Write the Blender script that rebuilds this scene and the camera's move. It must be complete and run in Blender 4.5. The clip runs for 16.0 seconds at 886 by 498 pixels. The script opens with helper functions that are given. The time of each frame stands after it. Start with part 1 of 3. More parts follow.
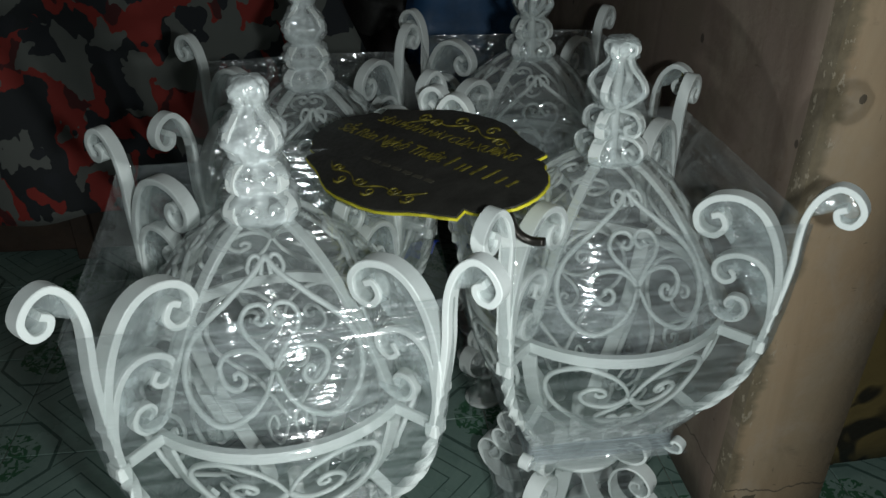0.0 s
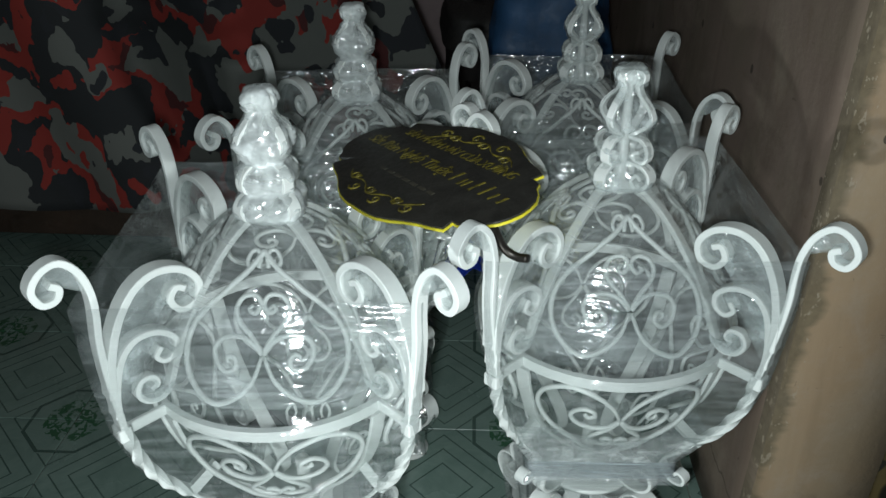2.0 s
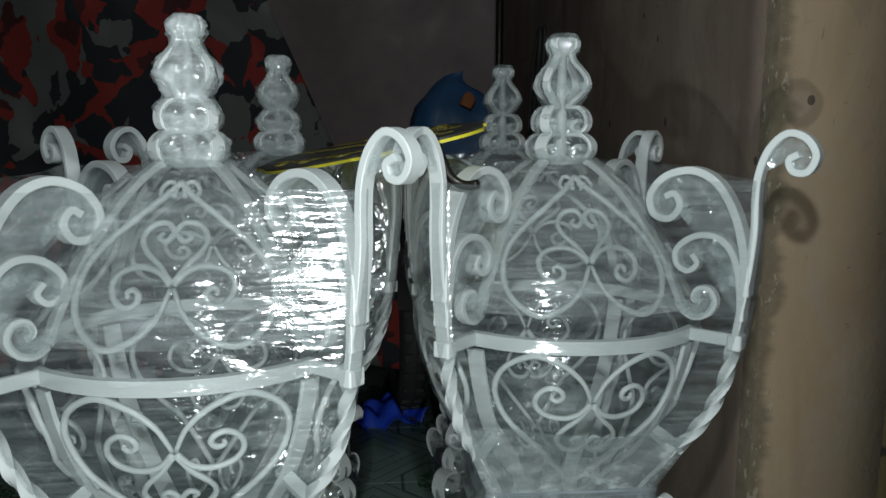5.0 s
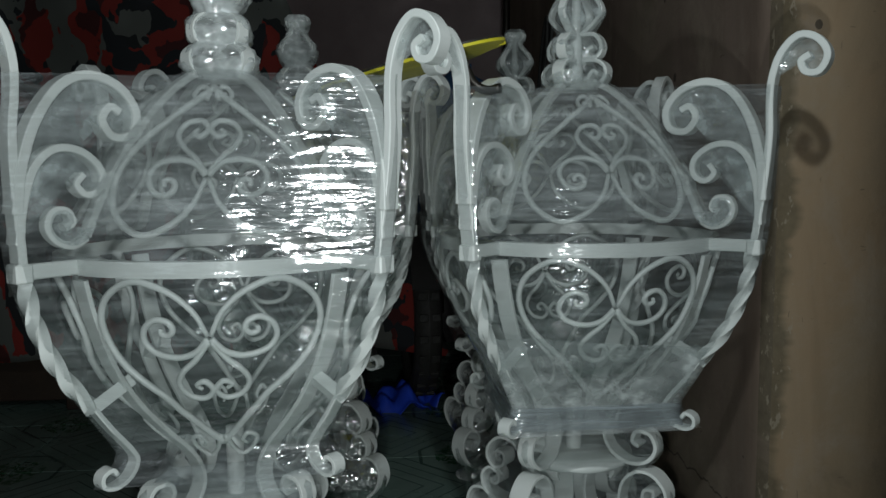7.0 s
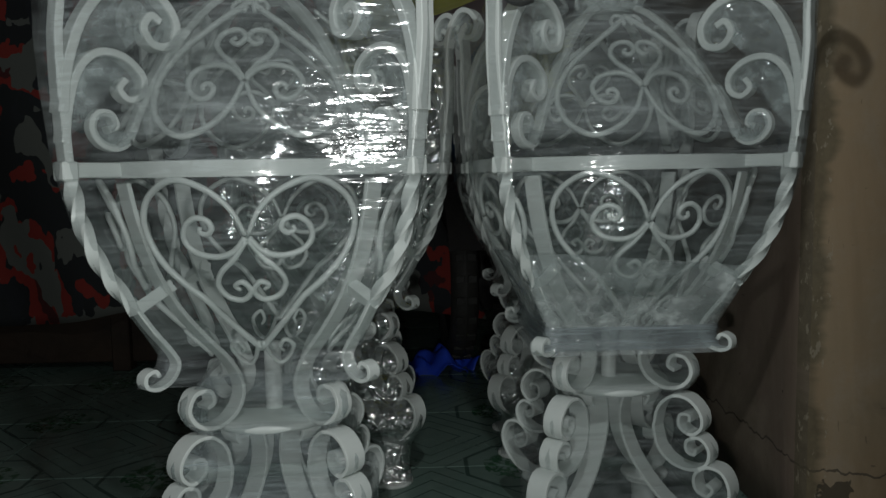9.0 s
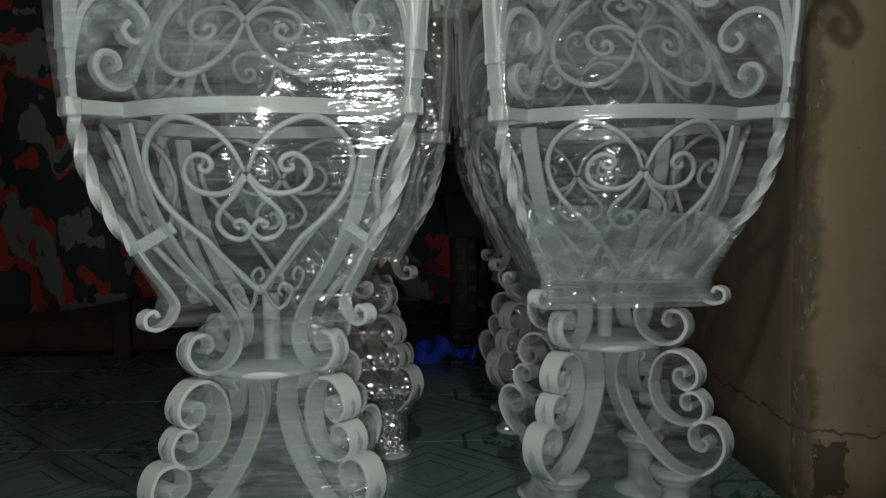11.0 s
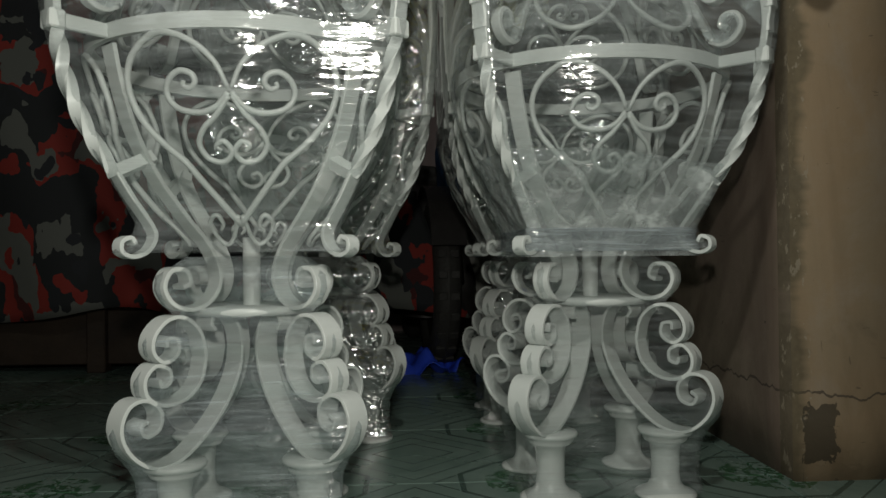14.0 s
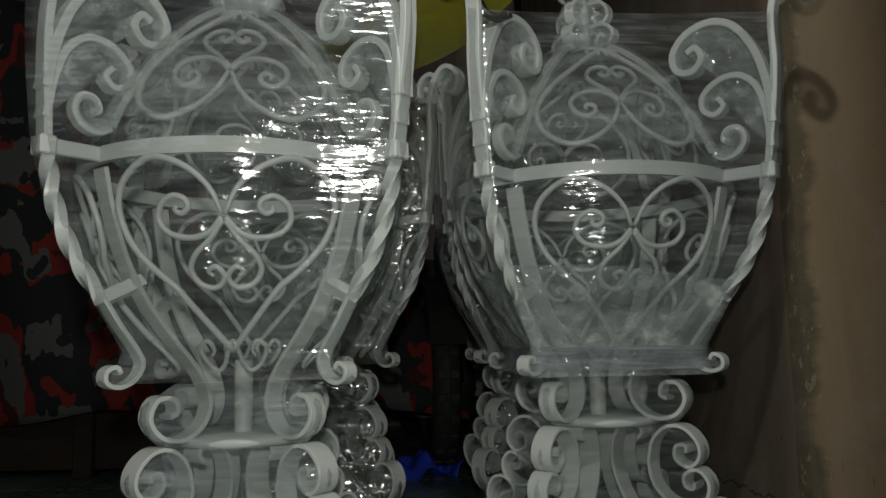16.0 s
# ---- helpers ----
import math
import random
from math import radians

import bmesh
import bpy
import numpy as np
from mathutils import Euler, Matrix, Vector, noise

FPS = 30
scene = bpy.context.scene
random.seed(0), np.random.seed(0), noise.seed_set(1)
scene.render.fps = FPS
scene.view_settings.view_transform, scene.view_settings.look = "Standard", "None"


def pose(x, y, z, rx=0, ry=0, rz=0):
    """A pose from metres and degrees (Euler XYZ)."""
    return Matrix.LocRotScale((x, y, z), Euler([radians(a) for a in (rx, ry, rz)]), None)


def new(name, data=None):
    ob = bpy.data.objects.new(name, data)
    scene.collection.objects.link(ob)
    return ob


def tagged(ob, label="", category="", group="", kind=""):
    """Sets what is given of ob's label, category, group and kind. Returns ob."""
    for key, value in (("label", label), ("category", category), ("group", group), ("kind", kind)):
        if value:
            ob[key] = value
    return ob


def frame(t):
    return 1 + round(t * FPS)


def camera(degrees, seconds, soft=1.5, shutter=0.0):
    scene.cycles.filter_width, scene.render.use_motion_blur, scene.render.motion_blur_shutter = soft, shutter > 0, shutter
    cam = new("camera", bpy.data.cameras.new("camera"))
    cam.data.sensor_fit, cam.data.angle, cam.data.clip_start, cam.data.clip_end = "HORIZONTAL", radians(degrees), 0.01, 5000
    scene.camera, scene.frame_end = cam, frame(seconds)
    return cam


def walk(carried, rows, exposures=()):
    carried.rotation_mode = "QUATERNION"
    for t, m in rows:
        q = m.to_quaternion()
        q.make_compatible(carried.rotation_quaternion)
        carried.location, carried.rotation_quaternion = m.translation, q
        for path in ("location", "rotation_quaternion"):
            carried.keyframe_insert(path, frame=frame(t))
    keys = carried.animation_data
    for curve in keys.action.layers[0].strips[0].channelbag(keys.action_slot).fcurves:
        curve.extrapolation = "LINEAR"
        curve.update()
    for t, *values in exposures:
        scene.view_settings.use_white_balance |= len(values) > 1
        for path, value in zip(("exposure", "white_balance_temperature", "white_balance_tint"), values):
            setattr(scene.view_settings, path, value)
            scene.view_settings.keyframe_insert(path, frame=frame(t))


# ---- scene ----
cam = camera(59.5, 16.0)
METRES, EYE, TILT, LEAN, TURN = 1.52, 1.3825, -30.37, -0.32, 0.0
ROWS = [
    (0.0, 0.0, 0.0, 0.0, -0.0, -0.0, -0.0),
    (0.5, 0.0895, -0.029, -0.0007, 2.43, 0.2, -3.03),
    (1.0, 0.1439, -0.0547, -0.0115, 6.41, 0.9, -5.62),
    (1.5, 0.1419, -0.0505, -0.0088, 9.64, 0.92, -6.19),
    (2.0, 0.1177, -0.0262, -0.0005, 8.56, 0.77, -4.59),
    (2.5, 0.0927, 0.004, 0.0074, 5.53, 0.93, -3.25),
    (3.0, 0.091, 0.0491, -0.0246, 4.4, 3.2, -2.33),
    (3.5, 0.0957, 0.0648, -0.1102, 3.22, 8.9, -1.83),
    (4.0, 0.0966, 0.0775, -0.1867, 2.07, 15.0, -1.98),
    (6.5, 0.0699, 0.126, -0.372, 2.58, 24.28, -0.24),
    (7.0, 0.07, 0.1322, -0.3997, 2.73, 24.79, -0.58),
    (7.5, 0.0727, 0.1346, -0.4179, 3.24, 25.01, -0.4),
    (8.0, 0.0725, 0.1408, -0.4361, 3.55, 25.55, -1.03),
    (8.5, 0.0733, 0.1532, -0.4532, 4.59, 25.7, -1.24),
    (9.0, 0.0747, 0.1598, -0.4726, 5.42, 24.72, -1.63),
    (9.5, 0.0719, 0.1694, -0.4936, 4.99, 23.62, -1.97),
    (12.0, 0.0832, 0.1898, -0.5602, 5.64, 28.25, -1.64),
    (12.5, 0.0822, 0.2019, -0.5798, 4.98, 28.64, -0.93),
    (13.0, 0.0813, 0.2188, -0.605, 4.79, 28.21, -0.48),
    (13.5, 0.0779, 0.2321, -0.6245, 4.2, 28.94, -1.56),
    (14.0, 0.0755, 0.2423, -0.6317, 4.22, 30.93, -1.46),
    (14.5, 0.074, 0.2474, -0.6341, 3.98, 31.99, -1.01),
    (15.0, 0.0696, 0.2516, -0.6162, 3.81, 33.88, -1.19),
    (15.5, 0.07, 0.2483, -0.601, 4.26, 36.1, -0.56),
    (16.0, 0.0709, 0.244, -0.5867, 4.24, 36.83, -1.06),
]
walk(cam, [(t, pose(0, 0, EYE, TILT, LEAN, TURN) @ pose(METRES * x, METRES * y, METRES * z, 90 + pitch, roll, yaw)) for t, x, y, z, yaw, pitch, roll in ROWS],
     [(0.0, -0.25, 6300, 9), (1.0, 0.0, 6250, 9), (2.5, 0.15, 6200, 9), (4.2, -0.15, 6150, 10), (6.3, -0.75, 6200, 9), (9.0, -1.25, 6450, 10),
      (12.0, -0.95, 6900, 10), (14.0, -0.7, 7100, 11), (16.0, -1.35, 6950, 11)])

# ---- light ----
world = bpy.data.worlds.new("world")
scene.world = world
world.use_nodes = True
world.node_tree.nodes["Background"].inputs[0].default_value = (0.75, 0.9, 1.0, 1)
world.node_tree.nodes["Background"].inputs[1].default_value = 0.015


def lamp(name, m, size_x, size_y, power, colour):
    data = bpy.data.lights.new(name, "AREA")
    data.shape, data.size, data.size_y, data.energy, data.color = "RECTANGLE", size_x, size_y, power, colour
    ob = new(name, data)
    ob.matrix_basis = m
    return ob


# the torch that is carried down along the walk, at its high and its low place
lamp("torch_light", pose(0.15, -0.04, 1.37, 74, 0, -10), 0.04, 0.04, 9.5, (0.93, 1.0, 0.98))
lamp("torch_light_low", pose(0.118, -0.20, 0.53, 86, 0, 30), 0.03, 0.03, 9.6, (0.96, 1.0, 0.97))
# pale fill lamp added behind the walk to lift the room; no doorway there
lamp("fill_light", pose(-0.9, -1.35, 1.5, 78, 0, -20), 0.9, 1.6, 3.2, (0.85, 0.97, 1.0))

# ---- materials ----


class Nodes:
    """Small helper to wire node materials."""

    def __init__(self, name):
        self.mat = bpy.data.materials.new(name)
        self.mat.use_nodes = True
        self.t = self.mat.node_tree
        self.bsdf = self.t.nodes["Principled BSDF"]
        self.out = self.t.nodes["Material Output"]

    def add(self, kind, **props):
        n = self.t.nodes.new(kind)
        for k, v in props.items():
            if k == "operation":
                n.operation = v
            elif k == "blend":
                n.data_type, n.blend_type = "RGBA", v
            elif k == "feature":
                n.feature = v
        return n

    def link(self, a, b):
        self.t.links.new(a, b)

    def coords(self, which="Object", scale=(1, 1, 1)):
        c, m = self.add("ShaderNodeTexCoord"), self.add("ShaderNodeMapping")
        self.link(c.outputs[which], m.inputs[0])
        m.inputs["Scale"].default_value = scale
        return m.outputs[0]

    def noise(self, vec, scale, detail=4.0, rough=0.6, distort=0.0):
        n = self.add("ShaderNodeTexNoise")
        self.link(vec, n.inputs["Vector"])
        n.inputs["Scale"].default_value, n.inputs["Detail"].default_value = scale, detail
        n.inputs["Roughness"].default_value, n.inputs["Distortion"].default_value = rough, distort
        return n.outputs[0]

    def ramp(self, fac, stops, constant=False):
        n = self.add("ShaderNodeValToRGB")
        self.link(fac, n.inputs[0])
        r = n.color_ramp
        r.interpolation = "CONSTANT" if constant else "LINEAR"
        while len(r.elements) < len(stops):
            r.elements.new(0.5)
        for e, (p, c) in zip(r.elements, stops):
            e.position, e.color = p, (*c, 1) if len(c) == 3 else c
        return n.outputs[0]

    def math(self, op, a, b=0.0):
        n = self.add("ShaderNodeMath", operation=op)
        for i, v in enumerate((a, b)):
            if isinstance(v, (int, float)):
                n.inputs[i].default_value = v
            else:
                self.link(v, n.inputs[i])
        return n.outputs[0]

    def mix(self, fac, a, b, blend="MIX"):
        n = self.add("ShaderNodeMix", blend=blend)
        for i, v in ((0, fac), (6, a), (7, b)):
            if isinstance(v, (int, float)):
                n.inputs[i].default_value = v
            elif isinstance(v, tuple):
                n.inputs[i].default_value = (*v, 1)
            else:
                self.link(v, n.inputs[i])
        return n.outputs[2]

    def bump(self, height, strength, distance=0.01):
        n = self.add("ShaderNodeBump")
        self.link(height, n.inputs["Height"])
        n.inputs["Strength"].default_value, n.inputs["Distance"].default_value = strength, distance
        return n.outputs[0]

    def set(self, colour=None, rough=None, metal=None, normal=None, coat=None):
        for key, v in (("Base Color", colour), ("Roughness", rough), ("Metallic", metal), ("Normal", normal), ("Coat Weight", coat)):
            if v is None:
                continue
            if isinstance(v, (int, float)):
                self.bsdf.inputs[key].default_value = v
            elif isinstance(v, tuple):
                self.bsdf.inputs[key].default_value = (*v, 1)
            else:
                self.link(v, self.bsdf.inputs[key])
        return self.mat


def grey(v):
    return (v, v, v)


def paint_white():
    n = Nodes("white_enamel")
    c = n.coords("Object")
    big, fine = n.noise(c, 9), n.noise(c, 120, 3)
    col = n.ramp(big, [(0.3, (0.62, 0.66, 0.64)), (0.6, (0.72, 0.75, 0.73)), (0.8, (0.67, 0.70, 0.67))])
    return n.set(col, n.ramp(fine, [(0.3, grey(0.28)), (0.7, grey(0.45))]), 0.0, n.bump(fine, 0.12, 0.002))


def film(name, haze_low, haze_high, gloss, wrinkle, stretch, tone=(0.80, 0.85, 0.85), crumpled=False):
    """Clear stretch film: mostly see-through, a milky veil in streaks, sharp wrinkled gloss."""
    n = Nodes(name)
    streak = n.noise(n.coords("Object", stretch), 9, 3, 0.55, 0.3)
    soft = n.noise(n.coords("Object"), 5, 3)
    if crumpled:
        height = n.math("ADD", n.noise(n.coords("Object"), 62, 0.5, 0.5, 0.4), n.math("MULTIPLY", n.noise(n.coords("Object", (1, 1, 1.6)), 27, 1, 0.5, 1.0), 1.4))
        fine = streak
    else:
        # long pulled threads, short dashes in patches, a few slanting creases
        threads = n.noise(n.coords("Object", (0.8, 0.8, 7)), 18, 0.5, 0.5, 0.1)
        dashes = n.noise(n.coords("Object", (1.0, 1.0, 4)), 42, 0.5, 0.5, 0.1)
        creases = n.noise(n.coords("Object", (1.3, 1.3, 2.6)), 13, 4, 0.55, 1.0)
        patch = n.ramp(n.noise(n.coords("Object", (1, 1, 2)), 7, 3), [(0.44, grey(0.05)), (0.60, grey(1.0))])
        height = n.math("ADD", threads, n.math("ADD", n.math("MULTIPLY", n.math("MULTIPLY", dashes, patch), 0.9), n.math("MULTIPLY", creases, 1.1)))
        speckle = n.noise(n.coords("Object", (1, 1, 1.7)), 190, 2, 0.6, 0.4)
        height = n.math("ADD", height, n.math("MULTIPLY", n.math("MULTIPLY", speckle, patch), 0.05))
        fine = n.noise(n.coords("Object", (0.5, 0.5, 11)), 26, 2, 0.5, 0.6)
    haze = n.math("MULTIPLY", n.ramp(streak, [(0.38, grey(haze_low)), (0.68, grey(haze_high))]), n.ramp(soft, [(0.3, grey(0.5)), (0.7, grey(1.0))]))
    haze = n.math("MULTIPLY", haze, n.ramp(fine, [(0.36, grey(0.7)), (0.58, grey(1.05)), (0.68, grey(1.8))]))
    bumps = n.bump(height, wrinkle, 0.0040 if crumpled else 0.0014)
    clear, veil, shine = n.add("ShaderNodeBsdfTransparent"), n.add("ShaderNodeBsdfDiffuse"), n.add("ShaderNodeBsdfGlossy")
    clear.inputs[0].default_value = (0.965, 0.975, 0.975, 1)
    veil.inputs[0].default_value = (*tone, 1)
    shine.inputs["Roughness"].default_value = 0.10
    n.link(bumps, shine.inputs["Normal"])
    one, two = n.add("ShaderNodeMixShader"), n.add("ShaderNodeMixShader")
    n.link(haze, one.inputs[0])
    n.link(clear.outputs[0], one.inputs[1])
    n.link(veil.outputs[0], one.inputs[2])
    fres = n.add("ShaderNodeLayerWeight")
    fres.inputs[0].default_value = 0.25
    n.link(n.math("MULTIPLY", n.math("ADD", n.math("MULTIPLY", fres.outputs["Fresnel"], 0.10), 0.14), gloss), two.inputs[0])
    n.link(one.outputs[0], two.inputs[1])
    n.link(shine.outputs[0], two.inputs[2])
    n.link(two.outputs[0], n.out.inputs[0])
    return n.mat


def plaster():
    """Limewash, tan on the end and darker mauve on the side: runs, sparse holes, a crack, and an old damp seam up the
    corner.
    """
    n = Nodes("stained_plaster")
    c = n.coords("Object")
    sep = n.add("ShaderNodeSeparateXYZ")
    n.link(c, sep.inputs[0])
    x, y, z = sep.outputs[0], sep.outputs[1], sep.outputs[2]
    down = n.noise(n.coords("Object", (1, 1, 0.25)), 6, 6, 0.6, 0.8)
    blot, fine, flake = n.noise(c, 2.6, 5), n.noise(c, 70, 4), n.noise(c, 30, 5, 0.7)
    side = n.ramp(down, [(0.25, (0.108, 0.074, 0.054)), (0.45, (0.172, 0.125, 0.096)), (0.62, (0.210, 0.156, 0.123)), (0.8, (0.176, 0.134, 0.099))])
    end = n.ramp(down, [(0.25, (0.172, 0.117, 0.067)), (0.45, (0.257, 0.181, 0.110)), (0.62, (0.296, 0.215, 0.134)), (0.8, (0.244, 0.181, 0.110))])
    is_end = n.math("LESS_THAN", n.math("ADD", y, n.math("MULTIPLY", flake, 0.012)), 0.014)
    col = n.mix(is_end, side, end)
    col = n.mix(n.ramp(blot, [(0.45, grey(0)), (0.62, grey(0.5))]), col, (0.190, 0.158, 0.108))
    col = n.mix(n.ramp(n.noise(c, 11, 5, 0.65, 0.6), [(0.60, grey(0)), (0.70, grey(0.45))]), col, (0.15, 0.105, 0.068))
    col = n.mix(n.ramp(n.noise(c, 4.5, 6, 0.7, 0.4), [(0.50, grey(0)), (0.64, grey(0.55))]), col, (0.275, 0.225, 0.172))
    # sparse nail holes and dabs
    cells = n.add("ShaderNodeTexVoronoi")
    n.link(n.coords("Object", (1, 1, 0.8)), cells.inputs["Vector"])
    cells.inputs["Scale"].default_value = 13.0
    pick = n.add("ShaderNodeSeparateXYZ")
    n.link(cells.outputs["Color"], pick.inputs[0])
    spot = n.math("MULTIPLY", n.math("LESS_THAN", cells.outputs["Distance"], n.math("MULTIPLY", pick.outputs[1], 0.13)), n.math("GREATER_THAN", pick.outputs[0], 0.50))
    col = n.mix(n.math("MULTIPLY", spot, 0.85), col, (0.045, 0.035, 0.025))
    # short scratches
    scr = n.noise(n.coords("Object", (1.5, 1.5, 9)), 16, 2, 0.5, 0.5)
    scr2 = n.noise(n.coords("Object", (9, 9, 1.2)), 14, 2, 0.5, 0.5)
    col = n.mix(n.math("MULTIPLY", n.math("MAXIMUM", n.math("GREATER_THAN", scr, 0.735), n.math("GREATER_THAN", scr2, 0.745)), 0.6), col, (0.08, 0.06, 0.04))
    # crack that runs level above the floor
    wave = n.math("MULTIPLY", n.math("SUBTRACT", n.noise(n.coords("Object", (1, 1, 0.1)), 14, 4), 0.5), 0.06)
    crack = n.math("LESS_THAN", n.math("ABSOLUTE", n.math("SUBTRACT", n.math("ADD", z, wave), 0.142)), n.math("MULTIPLY", flake, 0.004))
    col = n.mix(n.math("MULTIPLY", crack, 0.8), col, (0.05, 0.038, 0.028))
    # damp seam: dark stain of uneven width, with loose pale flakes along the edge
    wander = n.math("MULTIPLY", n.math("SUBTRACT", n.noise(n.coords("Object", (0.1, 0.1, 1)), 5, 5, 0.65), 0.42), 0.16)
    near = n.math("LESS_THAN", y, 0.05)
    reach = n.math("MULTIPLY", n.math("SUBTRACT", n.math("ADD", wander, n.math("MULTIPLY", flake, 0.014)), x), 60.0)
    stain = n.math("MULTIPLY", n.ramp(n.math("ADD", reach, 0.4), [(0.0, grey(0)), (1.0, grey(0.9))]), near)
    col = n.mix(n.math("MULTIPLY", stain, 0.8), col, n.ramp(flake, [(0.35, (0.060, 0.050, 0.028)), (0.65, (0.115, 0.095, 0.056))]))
    edge = n.math("MULTIPLY", n.math("LESS_THAN", n.math("ABSOLUTE", n.math("SUBTRACT", x, 0.012)), 0.016), near)
    bits = n.math("GREATER_THAN", n.noise(n.coords("Object", (1, 1, 0.55)), 45, 4, 0.7), 0.60)
    col = n.mix(n.math("MULTIPLY", n.math("MULTIPLY", edge, bits), 0.6), col, (0.30, 0.255, 0.19))
    gap_x = n.math("LESS_THAN", n.math("ABSOLUTE", n.math("SUBTRACT", n.math("ADD", x, n.math("MULTIPLY", n.math("SUBTRACT", flake, 0.5), 0.07)), 0.042)), 0.026)
    gap_z = n.math("LESS_THAN", n.math("ABSOLUTE", n.math("SUBTRACT", n.math("ADD", z, n.math("MULTIPLY", n.math("SUBTRACT", n.noise(c, 18, 4, 0.6), 0.5), 0.12)), 0.080)), 0.050)
    col = n.mix(n.math("MULTIPLY", n.math("MULTIPLY", gap_x, gap_z), 0.85), col, (0.045, 0.035, 0.022))
    relief = n.math("ADD", n.math("ADD", fine, blot), n.math("SUBTRACT", n.math("MULTIPLY", n.math("MULTIPLY", edge, bits), 1.2), n.math("ADD", spot, crack)))
    return n.set(col, 0.85, 0.0, n.bump(relief, 0.25, 0.004))


def back_paint():
    n = Nodes("pink_wall_paint")
    c = n.coords("Object")
    a, f = n.noise(c, 3, 5), n.noise(c, 50, 3)
    col = n.ramp(a, [(0.3, (0.31, 0.24, 0.24)), (0.6, (0.43, 0.340, 0.340)), (0.8, (0.37, 0.30, 0.28))])
    return n.set(col, 0.8, 0.0, n.bump(f, 0.15, 0.004))


def plain(name, col, rough=0.5, metal=0.0, vary=0.2, scale=14.0, bumpy=0.15):
    n = Nodes(name)
    c = n.coords("Object")
    a, f = n.noise(c, scale, 5), n.noise(c, scale * 7, 3)
    dark = tuple(v * (1 - vary) for v in col)
    light = tuple(min(1, v * (1 + vary)) for v in col)
    return n.set(n.ramp(a, [(0.3, dark), (0.7, light)]), n.ramp(f, [(0.3, grey(rough * 0.8)), (0.7, grey(min(1, rough * 1.2)))]), metal, n.bump(f, bumpy, 0.003))


def camouflage():
    n = Nodes("camouflage_cloth")
    c = n.coords("Object", (1.25, 1.25, 0.95))
    warp = n.add("ShaderNodeTexNoise")
    n.link(c, warp.inputs["Vector"])
    warp.inputs["Scale"].default_value, warp.inputs["Detail"].default_value = 9.0, 3.0
    moved = n.add("ShaderNodeVectorMath", operation="ADD")
    scaled = n.add("ShaderNodeVectorMath", operation="MULTIPLY")
    n.link(warp.outputs["Color"], scaled.inputs[0])
    scaled.inputs[1].default_value = (0.16, 0.16, 0.16)
    n.link(c, moved.inputs[0])
    n.link(scaled.outputs[0], moved.inputs[1])
    a, b, g = n.noise(moved.outputs[0], 5.0, 1.5, 0.4), n.noise(moved.outputs[0], 6.3, 1.5, 0.4, 0.4), n.noise(moved.outputs[0], 7.1, 1.0, 0.4)
    col = n.ramp(a, [(0.0, (0.012, 0.014, 0.016)), (0.49, (0.21, 0.020, 0.014)), (0.60, (0.06, 0.010, 0.010))], True)
    col = n.mix(n.ramp(b, [(0.0, grey(0)), (0.545, grey(1))], True), col, (0.105, 0.11, 0.10))
    col = n.mix(n.ramp(g, [(0.0, grey(0)), (0.60, grey(1))], True), col, (0.014, 0.016, 0.02))
    weave = n.noise(n.coords("Object"), 300, 2)
    return n.set(col, 0.85, 0.0, n.bump(weave, 0.2, 0.002))


def tile_glaze():
    """Pale green tile: a leafy rosette at each corner inside an octagon line, and slanting stripes."""
    n = Nodes("printed_floor_tile")
    c = n.add("ShaderNodeTexCoord")
    sep = n.add("ShaderNodeSeparateXYZ")
    n.link(c.outputs["Object"], sep.inputs[0])
    ax, ay = n.math("ABSOLUTE", sep.outputs[0]), n.math("ABSOLUTE", sep.outputs[1])
    qx, qy = n.math("SUBTRACT", 0.196, ax), n.math("SUBTRACT", 0.196, ay)
    octa = n.math("MAXIMUM", n.math("MAXIMUM", qx, qy), n.math("MULTIPLY", n.math("ADD", qx, qy), 0.7071))
    line = n.math("LESS_THAN", n.math("ABSOLUTE", n.math("SUBTRACT", octa, 0.118)), 0.0045)
    dia = n.math("ADD", ax, ay)
    outside = n.math("GREATER_THAN", octa, 0.125)
    stripes = n.math("LESS_THAN", n.math("ABSOLUTE", n.math("SUBTRACT", n.math("PINGPONG", dia, 0.05), 0.025)), 0.0026)
    stripes = n.math("MULTIPLY", n.math("MULTIPLY", stripes, outside), n.math("GREATER_THAN", dia, 0.03))
    v = n.coords("Object")
    leaf = n.noise(v, 55, 2, 0.5, 0.8)
    rose = n.math("MULTIPLY", n.math("GREATER_THAN", leaf, 0.50), n.math("LESS_THAN", octa, 0.078))
    marble = n.noise(v, 6, 6, 0.65, 1.5)
    info = n.add("ShaderNodeObjectInfo")
    base = n.ramp(marble, [(0.3, (0.12, 0.185, 0.16)), (0.6, (0.185, 0.26, 0.228)), (0.8, (0.155, 0.225, 0.197))])
    base = n.mix(n.math("MULTIPLY", info.outputs["Random"], 0.3), base, (0.18, 0.25, 0.22))
    col = n.mix(n.math("MAXIMUM", line, stripes), base, (0.06, 0.10, 0.085))
    col = n.mix(rose, col, (0.04, 0.11, 0.06))
    dirt = n.noise(v, 2.5, 5)
    return n.set(col, n.ramp(dirt, [(0.3, grey(0.16)), (0.7, grey(0.34))]), 0.0, n.bump(marble, 0.05, 0.003))


